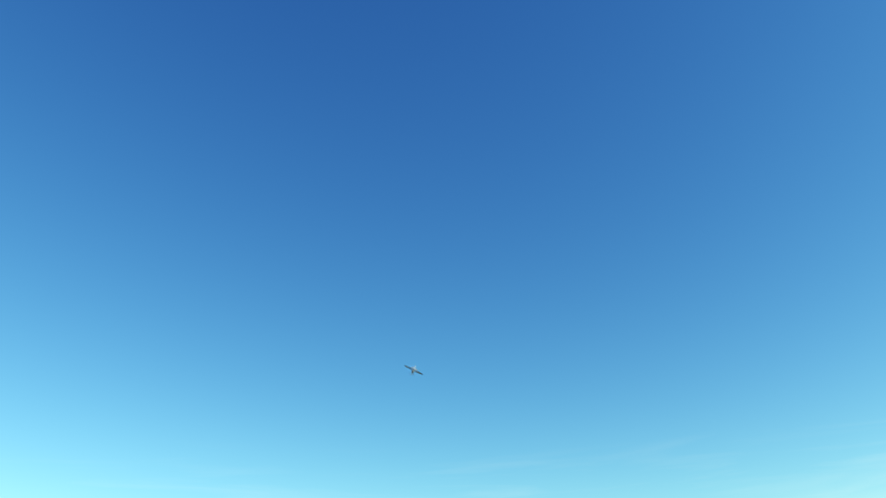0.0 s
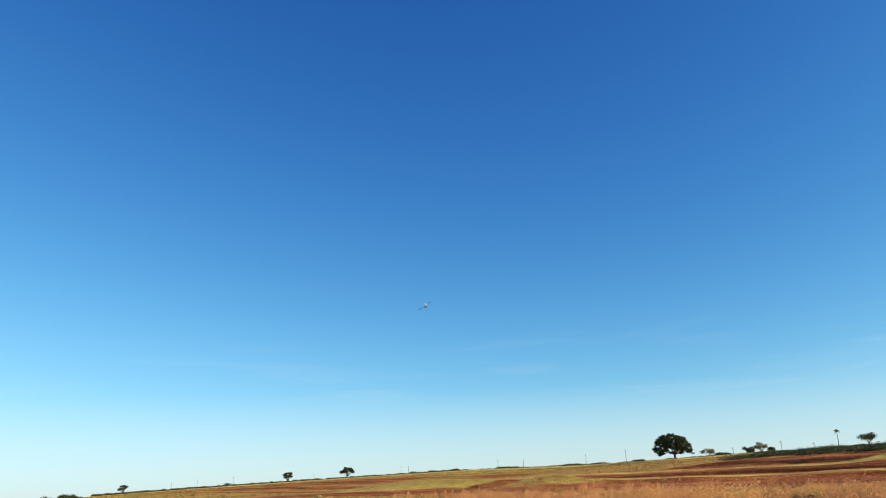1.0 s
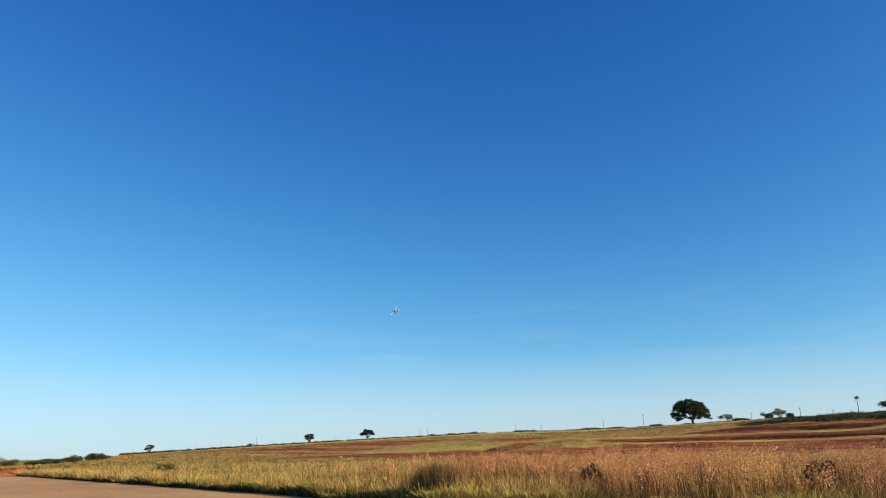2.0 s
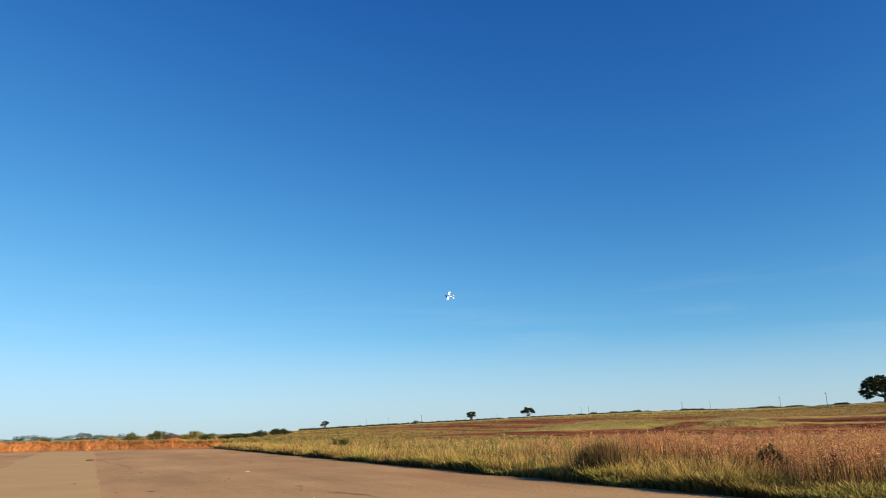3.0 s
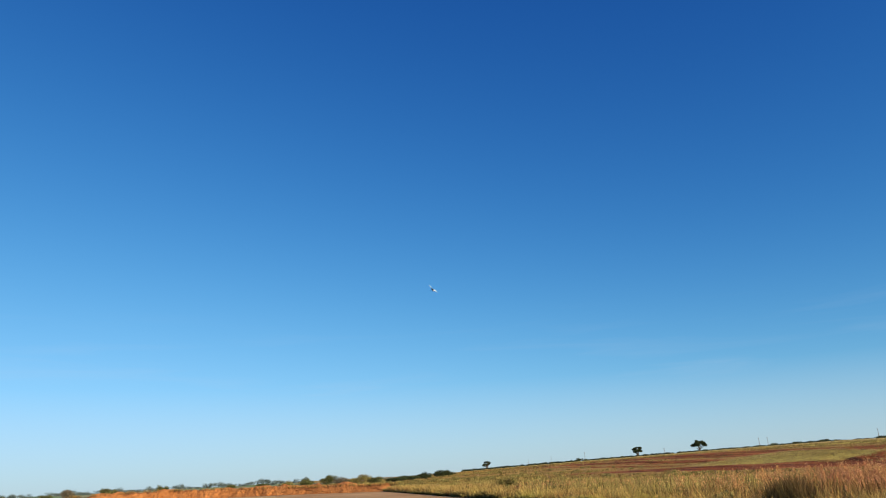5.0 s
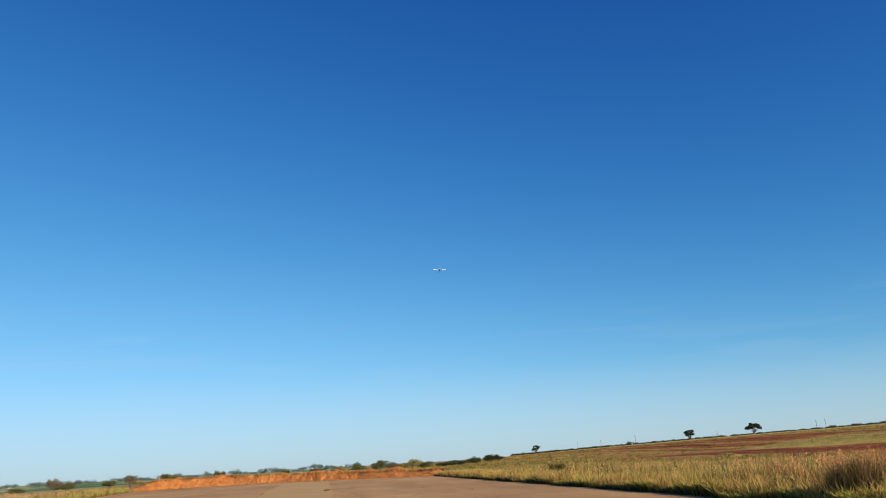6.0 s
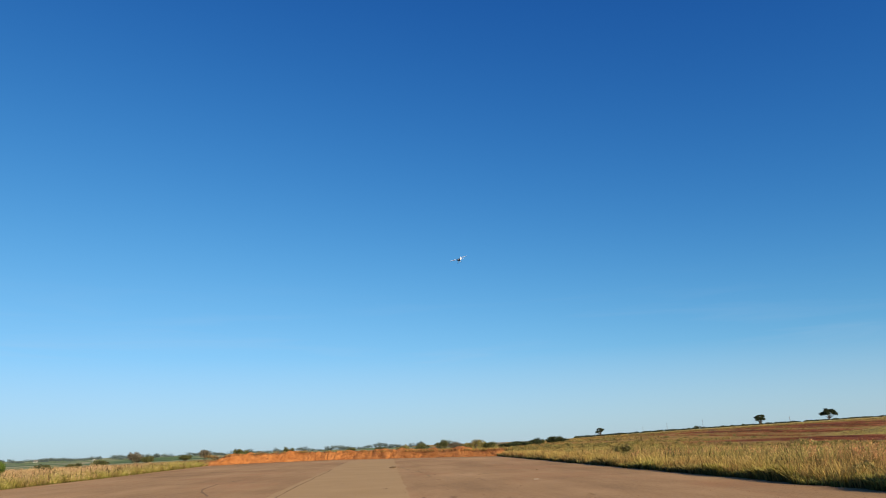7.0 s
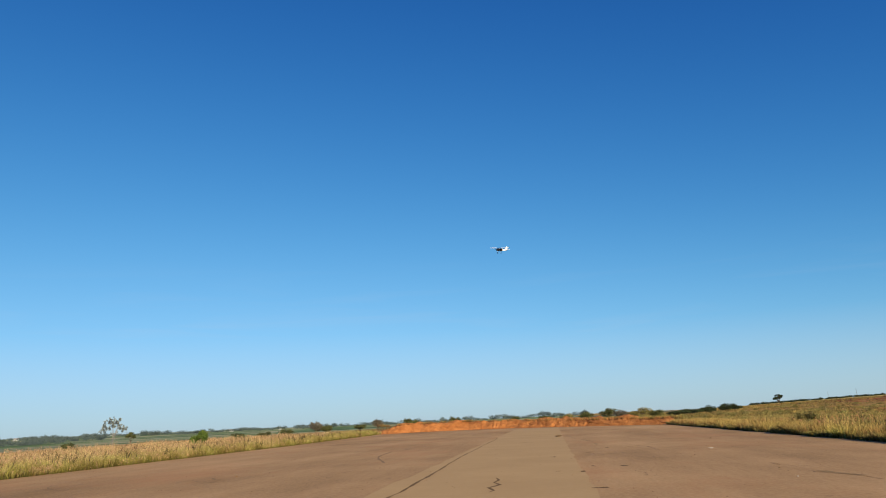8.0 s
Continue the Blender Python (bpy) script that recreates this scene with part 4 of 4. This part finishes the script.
def shrubs():
    # shrubs beyond the earth bank and along the far end
    rows = ((-10.4, 150, 0.26, 3.2, DRY_SHRUB), (-9.5, 150, -0.05, 3.0, SHRUB), (-7.0, 170, -0.08, 3.0, SHRUB), (-5.65, 165, 0.24, 3.0, DRY_SHRUB),
            (-3.3, 150, 0.20, 2.2, SHRUB), (-2.7, 150, 0.08, 2.0, SHRUB), (0.35, 210, 0.28, 3.8, SHRUB), (5.0, 230, 0.02, 4, SHRUB), (7.4, 220, 0.0, 5, SHRUB), (9.0, 220, 0.08, 5, OLIVE),
            (10.5, 200, 0.14, 5, SHRUB), (12.2, 190, 0.36, 5, SHRUB), (13.2, 185, 0.18, 5, DRY_SHRUB), (14.5, 180, 0.28, 6, OLIVE), (15.6, 200, 0.15, 5, SHRUB))
    for i, (az, r, top, w, leaf) in enumerate(rows):
        x, y = polar(az, r)
        z = zxy(x, y)
        h = EYE.z + r * math.tan(radians(top)) - z
        bush("shrub", x, y, z, h, w, 50 + i, leaf, "dry grey scrubby shrub behind the earth bank" if leaf is DRY_SHRUB else "dark green scrubby shrub behind the earth bank", 2600, 0.12)
    for i, (az, r, h, w, leaf) in enumerate(((18.2, 300, 2.6, 10, LEAF_DARK), (19.3, 310, 3.2, 8, LEAF_DARK), (20.6, 330, 3.6, 7, LEAF_DARK), (21.2, 350, 3.2, 7, LEAF_DARK), (17.2, 260, 1.9, 9, LEAF_DARK))):
        x, y = polar(az, r)
        bush("hedge_bush", x, y, zxy(x, y) - 0.2, h, w, 80 + i, leaf, "dark green bushes at the foot of the ridge", 2600, 0.2)
    # bushes in the right-hand verge
    for i, (az, r, h, w, leaf) in enumerate(((25.4, 62, 1.2, 2.0, OLIVE), (61.5, 21.8, 0.9, 0.7, CLUMP),
                                             (40.8, 26.0, 0.7, 0.9, OLIVE), (57.0, 23.0, 1.05, 0.7, CLUMP), (72.5, 20.0, 1.05, 0.9, CLUMP))):
        x, y = polar(az, r)
        x, y = x + 0.48, y - 0.10
        bush("verge_bush", x, y, zxy(x, y), h, w, 100 + i, leaf, "dry brown bush among the verge grass" if leaf is CLUMP else "dark green bush among the verge grass", 1300, 0.07)
    # young trees behind the left verge
    x, y = polar(-24.7, 88)
    tree("young_tree", x, y, zxy(x, y), 3.45, 3.0, 61, LEAF_SILVER, "young tree with pale silvery leaves behind the grass", crown_low=0.30, leaves=1300, size=0.10, clumps_n=60, clump=0.04, flat=1.7, bark=PALE_BARK, trunk_r=0.012)
    x, y = polar(-23.5, 92)
    tree("young_tree", x, y, zxy(x, y), 1.9, 1.2, 62, SHRUB, "small dark young tree behind the grass", crown_low=0.5, leaves=260, size=0.12, clumps_n=6, clump=0.22, trunk_r=0.02)
    x, y = polar(-18.8, 72)
    bush("green_bush", x, y, zxy(x, y), 1.6, 1.9, 63, LEAF_FRESH, "dense fresh green bush in the straw grass", 1100, 0.12)
    for i, (az, r, h, w) in enumerate(((-16.0, 95, 1.2, 2.0), (-14.2, 105, 1.1, 2.2), (-12.6, 110, 1.3, 2.6), (-27.5, 80, 1.0, 1.6))):
        x, y = polar(az, r)
        bush("green_bush", x, y, zxy(x, y), h, w, 64 + i, SHRUB, "low green bush in the straw grass", 500, 0.12)


def far_woods():
    """Belts of woodland on the far skyline, their distance haze painted as blue-grey leaves."""
    r = np.random.default_rng(5)
    V, F, A, base = [], [], [], 0
    belts = [(az, 2350 + 250 * math.sin(az * 0.7), 14 + 4 * math.sin(az * 1.9), 30) for az in np.arange(-40, 12, 0.3)]
    belts += [(az, 1250 + 120 * math.sin(az * 1.3), 10, 16) for az in np.arange(-34, -25.5, 0.3)]
    belts += [(az, 640 + 60 * math.sin(az), 2.2, 10) for az in np.arange(8, 19, 0.4)]
    belts += [(az, 800, 6.0, 12) for az in np.arange(-31, -28, 0.4)]
    for az, rad, h, w in belts:
        if r.random() < 0.2:
            continue
        rad *= r.uniform(0.93, 1.07)
        x, y = polar(az + r.normal(0, 0.1), rad)
        z = zxy(x, y)
        hh = h * r.uniform(0.45, 1.1)
        clumps = [((x + r.normal(0, w * 0.4), y + r.normal(0, w * 0.3), z + hh * r.uniform(0.3, 0.65)), (w * 0.35, w * 0.35, hh * 0.4)) for _ in range(4)]
        v, f, a2 = leaf_cloud(clumps, 420, h * 0.085, r)
        V.append(v)
        F.append(f + base)
        A.append(a2)
        base += len(v)
    ob = mesh_object("far_woods", np.concatenate(V), np.concatenate(F), LEAF_HAZED, None, [("along", np.concatenate(A))])
    tagged(ob, "belts of dark woodland on the far skyline, haze put into the leaf colour", "woods", kind="stuff")


def hedges():
    """Dark crop and scrub edging the ridge."""
    r = np.random.default_rng(9)
    V, F, A, base = [], [], [], 0
    for v in np.arange(0, 1050, 2.4):
        u = 254 + r.normal(0, 2)
        hh = r.uniform(0.75, 1.15) * (1 + (1.1 * max(-0.5, noise.noise((v * 0.045, 2.0, 0))) if v < 330 else 0.0)) * float(np.interp(v, [0, 150, 230, 330, 450, 700, 1000], [0.55, 0.55, 0.7, 1.2, 1.7, 2.9, 4.0]))
        if r.random() < (0.05 if v > 230 else 0.4):
            continue
        x, y = xy(RIGHT + u, v)
        z = zxy(x, y)
        vv, f, a2 = leaf_cloud([((x, y, z + hh * 0.4), (2.0, 2.6, hh * 0.6))], 260, 0.38, r)
        V.append(vv)
        F.append(f + base)
        A.append(a2)
        base += len(vv)
    for _ in range(1500):
        u, v = 250 - 72 * r.random() ** 1.2, r.uniform(0, 118)
        if noise.noise((u * 0.07, v * 0.018, 8.8)) < -0.12:
            continue
        x, y = xy(RIGHT + u, v)
        vv, f, a2 = leaf_cloud([((x, y, zxy(x, y) + 0.15), (2.6, 4.6, 0.45 + 1.2 * r.random() ** 2))], 150, 0.2, r)
        V.append(vv)
        F.append(f + base)
        A.append(a2)
        base += len(vv)
    ob = mesh_object("ridge_hedge", np.concatenate(V), np.concatenate(F), LEAF_DARK, None, [("along", np.concatenate(A))])
    tagged(ob, "dark scrub and crop edging the ridge", "hedge", kind="stuff")


def hillside_shrubs():
    """Scattered low scrub on the grassy slope."""
    r = np.random.default_rng(19)
    V, F, A, base = [], [], [], 0
    for _ in range(230):
        v = r.uniform(45, 420)
        u = 4 + (45 if v < 230 else 110) * r.random() ** 1.5
        x, y = xy(RIGHT + u, v)
        h, w = r.uniform(0.25, 0.75), r.uniform(0.5, 1.5)
        vv, f, a2 = leaf_cloud([((x, y, zxy(x, y) + h * 0.4), (w, w * 1.2, h * 0.6))], 110, 0.08 + v * 0.0005, r)
        V.append(vv)
        F.append(f + base)
        A.append(a2)
        base += len(vv)
    ob = mesh_object("hillside_shrubs", np.concatenate(V), np.concatenate(F), OLIVE, None, [("along", np.concatenate(A))])
    tagged(ob, "low olive-green scrub scattered over the grassy slope", "scrub", kind="stuff")


def utility_pole():
    root = new("utility_pole")
    tagged(root, "thin weathered utility pole beyond the ridge", "utility pole", "poles beyond the ridge")
    bm = bmesh.new()
    limb(bm, (0, 0, -0.5), (0, 0, 10), 0.19, 0.12, 1, 8, 4)
    part("shaft", bm, POLE_WOOD, root)
    bm = bmesh.new()
    bmesh.ops.create_cube(bm, size=1, matrix=Matrix.Translation((0, 0.14, 9.4)) @ Matrix.Diagonal((2.2, 0.12, 0.14, 1)))
    bmesh.ops.bevel(bm, geom=bm.edges[:], offset=0.02, segments=1, affect="EDGES")
    part("crossarm", bm, POLE_WOOD, root)
    for k in (-0.95, 0.0, 0.95):
        bm = bmesh.new()
        bmesh.ops.create_cone(bm, cap_ends=True, segments=8, radius1=0.07, radius2=0.04, depth=0.2, matrix=Matrix.Translation((k, 0.14, 9.56)))
        part("insulator", bm, PAPER, root)
    return root


def poles():
    first = utility_pole()
    placed = ((43.81, 1.37), (44.38, 1.39), (51.24, 1.51), (53.19, 1.49), (57.90, 1.64), (60.86, 1.81), (68.40, 1.59), (71.61, 1.84), (73.66, 1.61), (27.14, 0.81), (28.89, 0.90), (31.43, 1.05), (37.25, 1.02))
    for i, (az, top) in enumerate(placed):
        az = az + 0.17
        for extra in range(40, 700, 20):
            x, y, z, r = on_ridge(az, extra)
            if EYE.z + r * math.tan(radians(top)) - z >= 9.9:
                break
        m = pose(x, y, EYE.z + r * math.tan(radians(top)) - 10.0, 0, 0, 20 + 7 * i)
        if i == 0:
            first.matrix_basis = m
        else:
            copy_thing(first, m)


# ---- model airplane: nose along +y, right wing along +x ----
def loft(bm, sections):
    rings = [[bm.verts.new(p) for p in ring] for ring in sections]
    for p, q in zip(rings, rings[1:]):
        for k in range(len(p)):
            bm.faces.new((p[k], p[(k + 1) % len(p)], q[(k + 1) % len(p)], q[k]))
    bm.faces.new(rings[0][::-1])
    bm.faces.new(rings[-1])


def foil(x, chord, lead, z, thick):
    """One rib of a wing at x: a closed airfoil in the y-z plane."""
    pts = []
    for t in (0.0, 0.08, 0.25, 0.5, 0.75, 1.0):
        pts.append((x, lead - chord * t, z + thick * (1.0 - (2 * t - 0.6) ** 2 / 1.96) * 0.8 * min(1, t * 8 + 0.1)))
    for t in (0.75, 0.5, 0.25, 0.08):
        pts.append((x, lead - chord * t, z - thick * 0.22))
    return pts


def airplane():
    root = new("model_airplane")
    tagged(root, "white high-wing model airplane with a black nose in flight", "model airplane")

    def box_ring(y, w, zb, zt):
        c = 0.25 * min(w, zt - zb)
        return [(-w + c, y, zb), (w - c, y, zb), (w, y, zb + c), (w, y, zt - c), (w - c, y, zt), (-w + c, y, zt), (-w, y, zt - c), (-w, y, zb + c)]
    bm = bmesh.new()
    loft(bm, [box_ring(0.20, 0.070, -0.11, 0.055), box_ring(-0.10, 0.075, -0.12, 0.075), box_ring(-0.30, 0.055, -0.09, 0.045), box_ring(-0.82, 0.022, -0.02, 0.035)])
    fus = part("fuselage", bm, WHITE, root, "white fuselage with a black cabin, its belly's shade painted black")
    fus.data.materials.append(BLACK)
    # the cabin is black; the belly faces are blackened for their shade
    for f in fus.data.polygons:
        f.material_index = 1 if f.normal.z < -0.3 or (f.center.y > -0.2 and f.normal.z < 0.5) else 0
    bm = bmesh.new()
    loft(bm, [box_ring(0.205, 0.071, -0.112, 0.056), box_ring(0.30, 0.066, -0.10, 0.035), box_ring(0.40, 0.045, -0.07, 0.01)])
    part("cowl", bm, BLACK, root, "black engine cowl")
    for sx in (-1, 1):
        bm = bmesh.new()
        bmesh.ops.create_cube(bm, size=1, matrix=Matrix.Translation((sx * 0.074, 0.04, 0.015)) @ Matrix.Diagonal((0.008, 0.20, 0.07, 1)))
        part("side_window", bm, BLACK, fus, "black cabin window")
    bm = bmesh.new()
    bmesh.ops.create_cone(bm, cap_ends=True, segments=12, radius1=0.03, radius2=0.004, depth=0.06, matrix=Matrix.Translation((0, 0.43, -0.03)) @ Matrix.Rotation(radians(-90), 4, "X"))
    part("spinner", bm, BLACK, root)
    bm = bmesh.new()
    bmesh.ops.create_cube(bm, size=1, matrix=Matrix.Translation((0, 0.42, -0.03)) @ Matrix.Diagonal((0.26, 0.008, 0.022, 1)))
    part("propeller", bm, BLACK, root)
    bm = bmesh.new()
    loft(bm, [foil(x, 0.28, 0.14, 0.085, 0.045) for x in (-0.20, -0.07, 0.07, 0.20)])
    part("wing_center", bm, BLUE, root, "blue centre section of the wing")
    for sx in (-1, 1):
        bm = bmesh.new()
        ribs = [foil(sx * x, c, lead, 0.085 + 0.045 * (x - 0.2), th) for x, c, lead, th in ((0.20, 0.28, 0.14, 0.045), (0.55, 0.28, 0.14, 0.044), (0.74, 0.27, 0.135, 0.04), (0.79, 0.23, 0.12, 0.03), (0.80, 0.17, 0.09, 0.015))]
        loft(bm, ribs)
        panel = part("wing_panel", bm, WHITE, root, "white wing panel, its underside's shade painted black")
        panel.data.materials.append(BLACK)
        # downward faces and wing edges carry their shade as black colour
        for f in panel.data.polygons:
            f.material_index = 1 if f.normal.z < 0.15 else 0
        bm = bmesh.new()
        loft(bm, [foil(sx * x, c, -0.62 - 0.04 * x, 0.025, 0.015) for x, c in ((0.01, 0.20), (0.24, 0.17), (0.29, 0.12))])
        part("tailplane", bm, WHITE, root)
    bm = bmesh.new()
    loft(bm, [[(0.012 * k, y, z) for k, y, z in ((-1, l, z0), (1, l, z0), (1, l - c, z0), (-1, l - c, z0))] for z0, l, c in ((0.02, -0.57, 0.27), (0.16, -0.66, 0.18), (0.25, -0.72, 0.11))])
    part("fin", bm, WHITE, root)
    for x, y in ((-0.16, 0.08), (0.16, 0.08), (0.0, 0.30)):
        bm = bmesh.new()
        limb(bm, (x * 0.3, y, -0.09), (x, y, -0.25), 0.007, 0.006, 3, 6, 2)
        leg = part("gear_leg", bm, STEEL, root)
        bm = bmesh.new()
        bmesh.ops.create_cone(bm, cap_ends=True, segments=16, radius1=0.04, radius2=0.04, depth=0.028, matrix=Matrix.Translation((x, y, -0.25)) @ Matrix.Rotation(radians(90), 4, "Y"))
        bmesh.ops.bevel(bm, geom=[ed for ed in bm.edges if len(ed.link_faces) == 2 and abs(ed.link_faces[0].normal.dot(ed.link_faces[1].normal)) < 0.3], offset=0.009, segments=2, affect="EDGES")
        part("wheel", bm, BLACK, leg)
    return root


def flight(az, el, r, heading, climb, bank_):
    """Pose in the air: bearing, elevation and distance from the eye; heading in degrees to the right of ahead; bank to the right."""
    x, y = polar(az, r * math.cos(radians(el)))
    return pose(x, y, EYE.z + r * math.sin(radians(el))) @ pose(0, 0, 0, 0, 0, -heading) @ pose(0, 0, 0, climb, 0, 0) @ pose(0, 0, 0, 0, bank_, 0)


def far_buildings():
    """Low farm sheds far off across the fields."""
    for i, (az, r, w) in enumerate(((-30.6, 2500, 12), (-16.6, 2500, 12), (-13.0, 2500, 10))):
        x, y = polar(az, r)
        z = zxy(x, y) - 0.3
        root = new("farm_shed")
        root.matrix_basis = pose(x, y, z, 0, 0, 20 * i)
        tagged(root, "low pale farm shed with a weathered roof far off", "farm shed", "far sheds")
        bm = bmesh.new()
        bmesh.ops.create_cube(bm, size=1, matrix=Matrix.Translation((0, 0, 2.2)) @ Matrix.Diagonal((w, 12, 4.4, 1)))
        part("wall", bm, WALLS, root)
        bm = bmesh.new()
        loft(bm, [[(sx * (w / 2 + 0.6), -6.8, 4.35), (sx * (w / 2 + 0.6), 6.8, 4.35), (sx * (w / 2 + 0.6), 0, 7.2)] for sx in (-1, 1)])
        part("roof", bm, ROOFS, root)


def grit():
    """Small clods and crumbs of dry earth, too many to count, lying over the apron."""
    r = np.random.default_rng(77)
    n = 1500
    v = 7 + 60 * r.random(n) ** 1.4
    edge = r.random(n) < 0.25
    s = np.where(edge, RIGHT - 0.1 - np.abs(r.normal(0, 0.9, n)), r.uniform(LEFT + 0.2, RIGHT - 0.2, n))
    x, y = xy(s, v)
    size = r.uniform(0.006, 0.024, n)
    turn = r.uniform(0, 6.28, n)
    P = np.zeros((n, 5, 3))
    for k in range(4):
        a = turn + k * 1.57 + r.normal(0, 0.25, n)
        P[:, k] = np.stack([x + np.cos(a) * size, y + np.sin(a) * size, np.full(n, 0.001)], 1)
    P[:, 4] = np.stack([x + r.normal(0, 0.3, n) * size, y + r.normal(0, 0.3, n) * size, size * r.uniform(0.5, 1.0, n)], 1)
    i = np.arange(n)[:, None] * 5
    F = np.concatenate([i + np.array([[k, (k + 1) % 4, 4]]) for k in range(4)])
    ob = mesh_object("grit", P.reshape(-1, 3), F, GRIT)
    tagged(ob, "crumbs and small clods of dry earth scattered over the apron", "grit", kind="stuff")


def litter():
    lump("rubble_clod", (1.1, 0.5, 0.14), TAR, "dark broken lump of tar on the apron", "rubble", (0.25, 58.6), 2)
    for i, (s, v, w) in enumerate(((6.55, 33.0, 0.13), (5.6, 18.7, 0.04))):
        lump("litter_scrap", (w * 2.2, w * 0.7, 0.03), PAPER, "pale scrap of litter lying on the apron", "litter", (s, v), 5 + i, "litter on the apron")
    for i in range(14):
        s, v = rng.uniform(-15, 13), rng.uniform(12, 60)
        w = rng.uniform(0.04, 0.10)
        lump("clod", (w, w * 0.8, w * 0.5), RUBBER, "small brown clod lying on the apron", "clod", (s, v), 20 + i, "clods on the apron")


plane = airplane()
ground()
apron()
bank()
trees()
shrubs()
far_woods()
hedges()
hillside_shrubs()
poles()
far_buildings()
litter()
grit()
grasses()


def motions():
    walk(plane, [
        (0.0, flight(47.44, 17.62, 58.3, 41, 3, 27)),
        (0.5, flight(47.23, 16.20, 67.3, 41, 3, 4)),
        (0.8, flight(46.71, 14.32, 73.8, 40, 3, -22)),
        (1.0, flight(46.55, 13.50, 79.3, 40, 3, -34)),
        (1.2, flight(46.15, 12.75, 83.3, 34, 3, -41)),
        (1.7, flight(44.07, 11.09, 91.3, 10, 2, -46)),
        (2.3, flight(40.38, 10.06, 94.2, -15, 5, -50)),
        (2.5, flight(38.73, 9.91, 95.2, -24, 6, -50)),
        (3.0, flight(34.17, 10.28, 98.1, -54, 12, -54)),
        (3.5, flight(29.75, 11.35, 102.1, -82, 15, -56)),
        (4.0, flight(26.15, 12.50, 101.0, -107, 14, -58)),
        (4.5, flight(23.01, 13.46, 99.0, -124, 11, -58)),
        (5.1, flight(20.42, 14.40, 95.0, -144, 2, -42)),
        (5.8, flight(18.22, 14.83, 88.0, -159, -11, -14)),
        (6.0, flight(17.59, 14.83, 85.0, -159, -13, -4)),
        (6.5, flight(16.32, 14.61, 75.0, -155, -17, 13)),
        (7.0, flight(14.01, 14.37, 66.0, -149, -17, 12)),
        (7.5, flight(10.06, 13.84, 57.0, -144, -13, 1)),
        (8.0, flight(4.68, 13.15, 50.0, -138, -6, -10)),
    ])


motions()
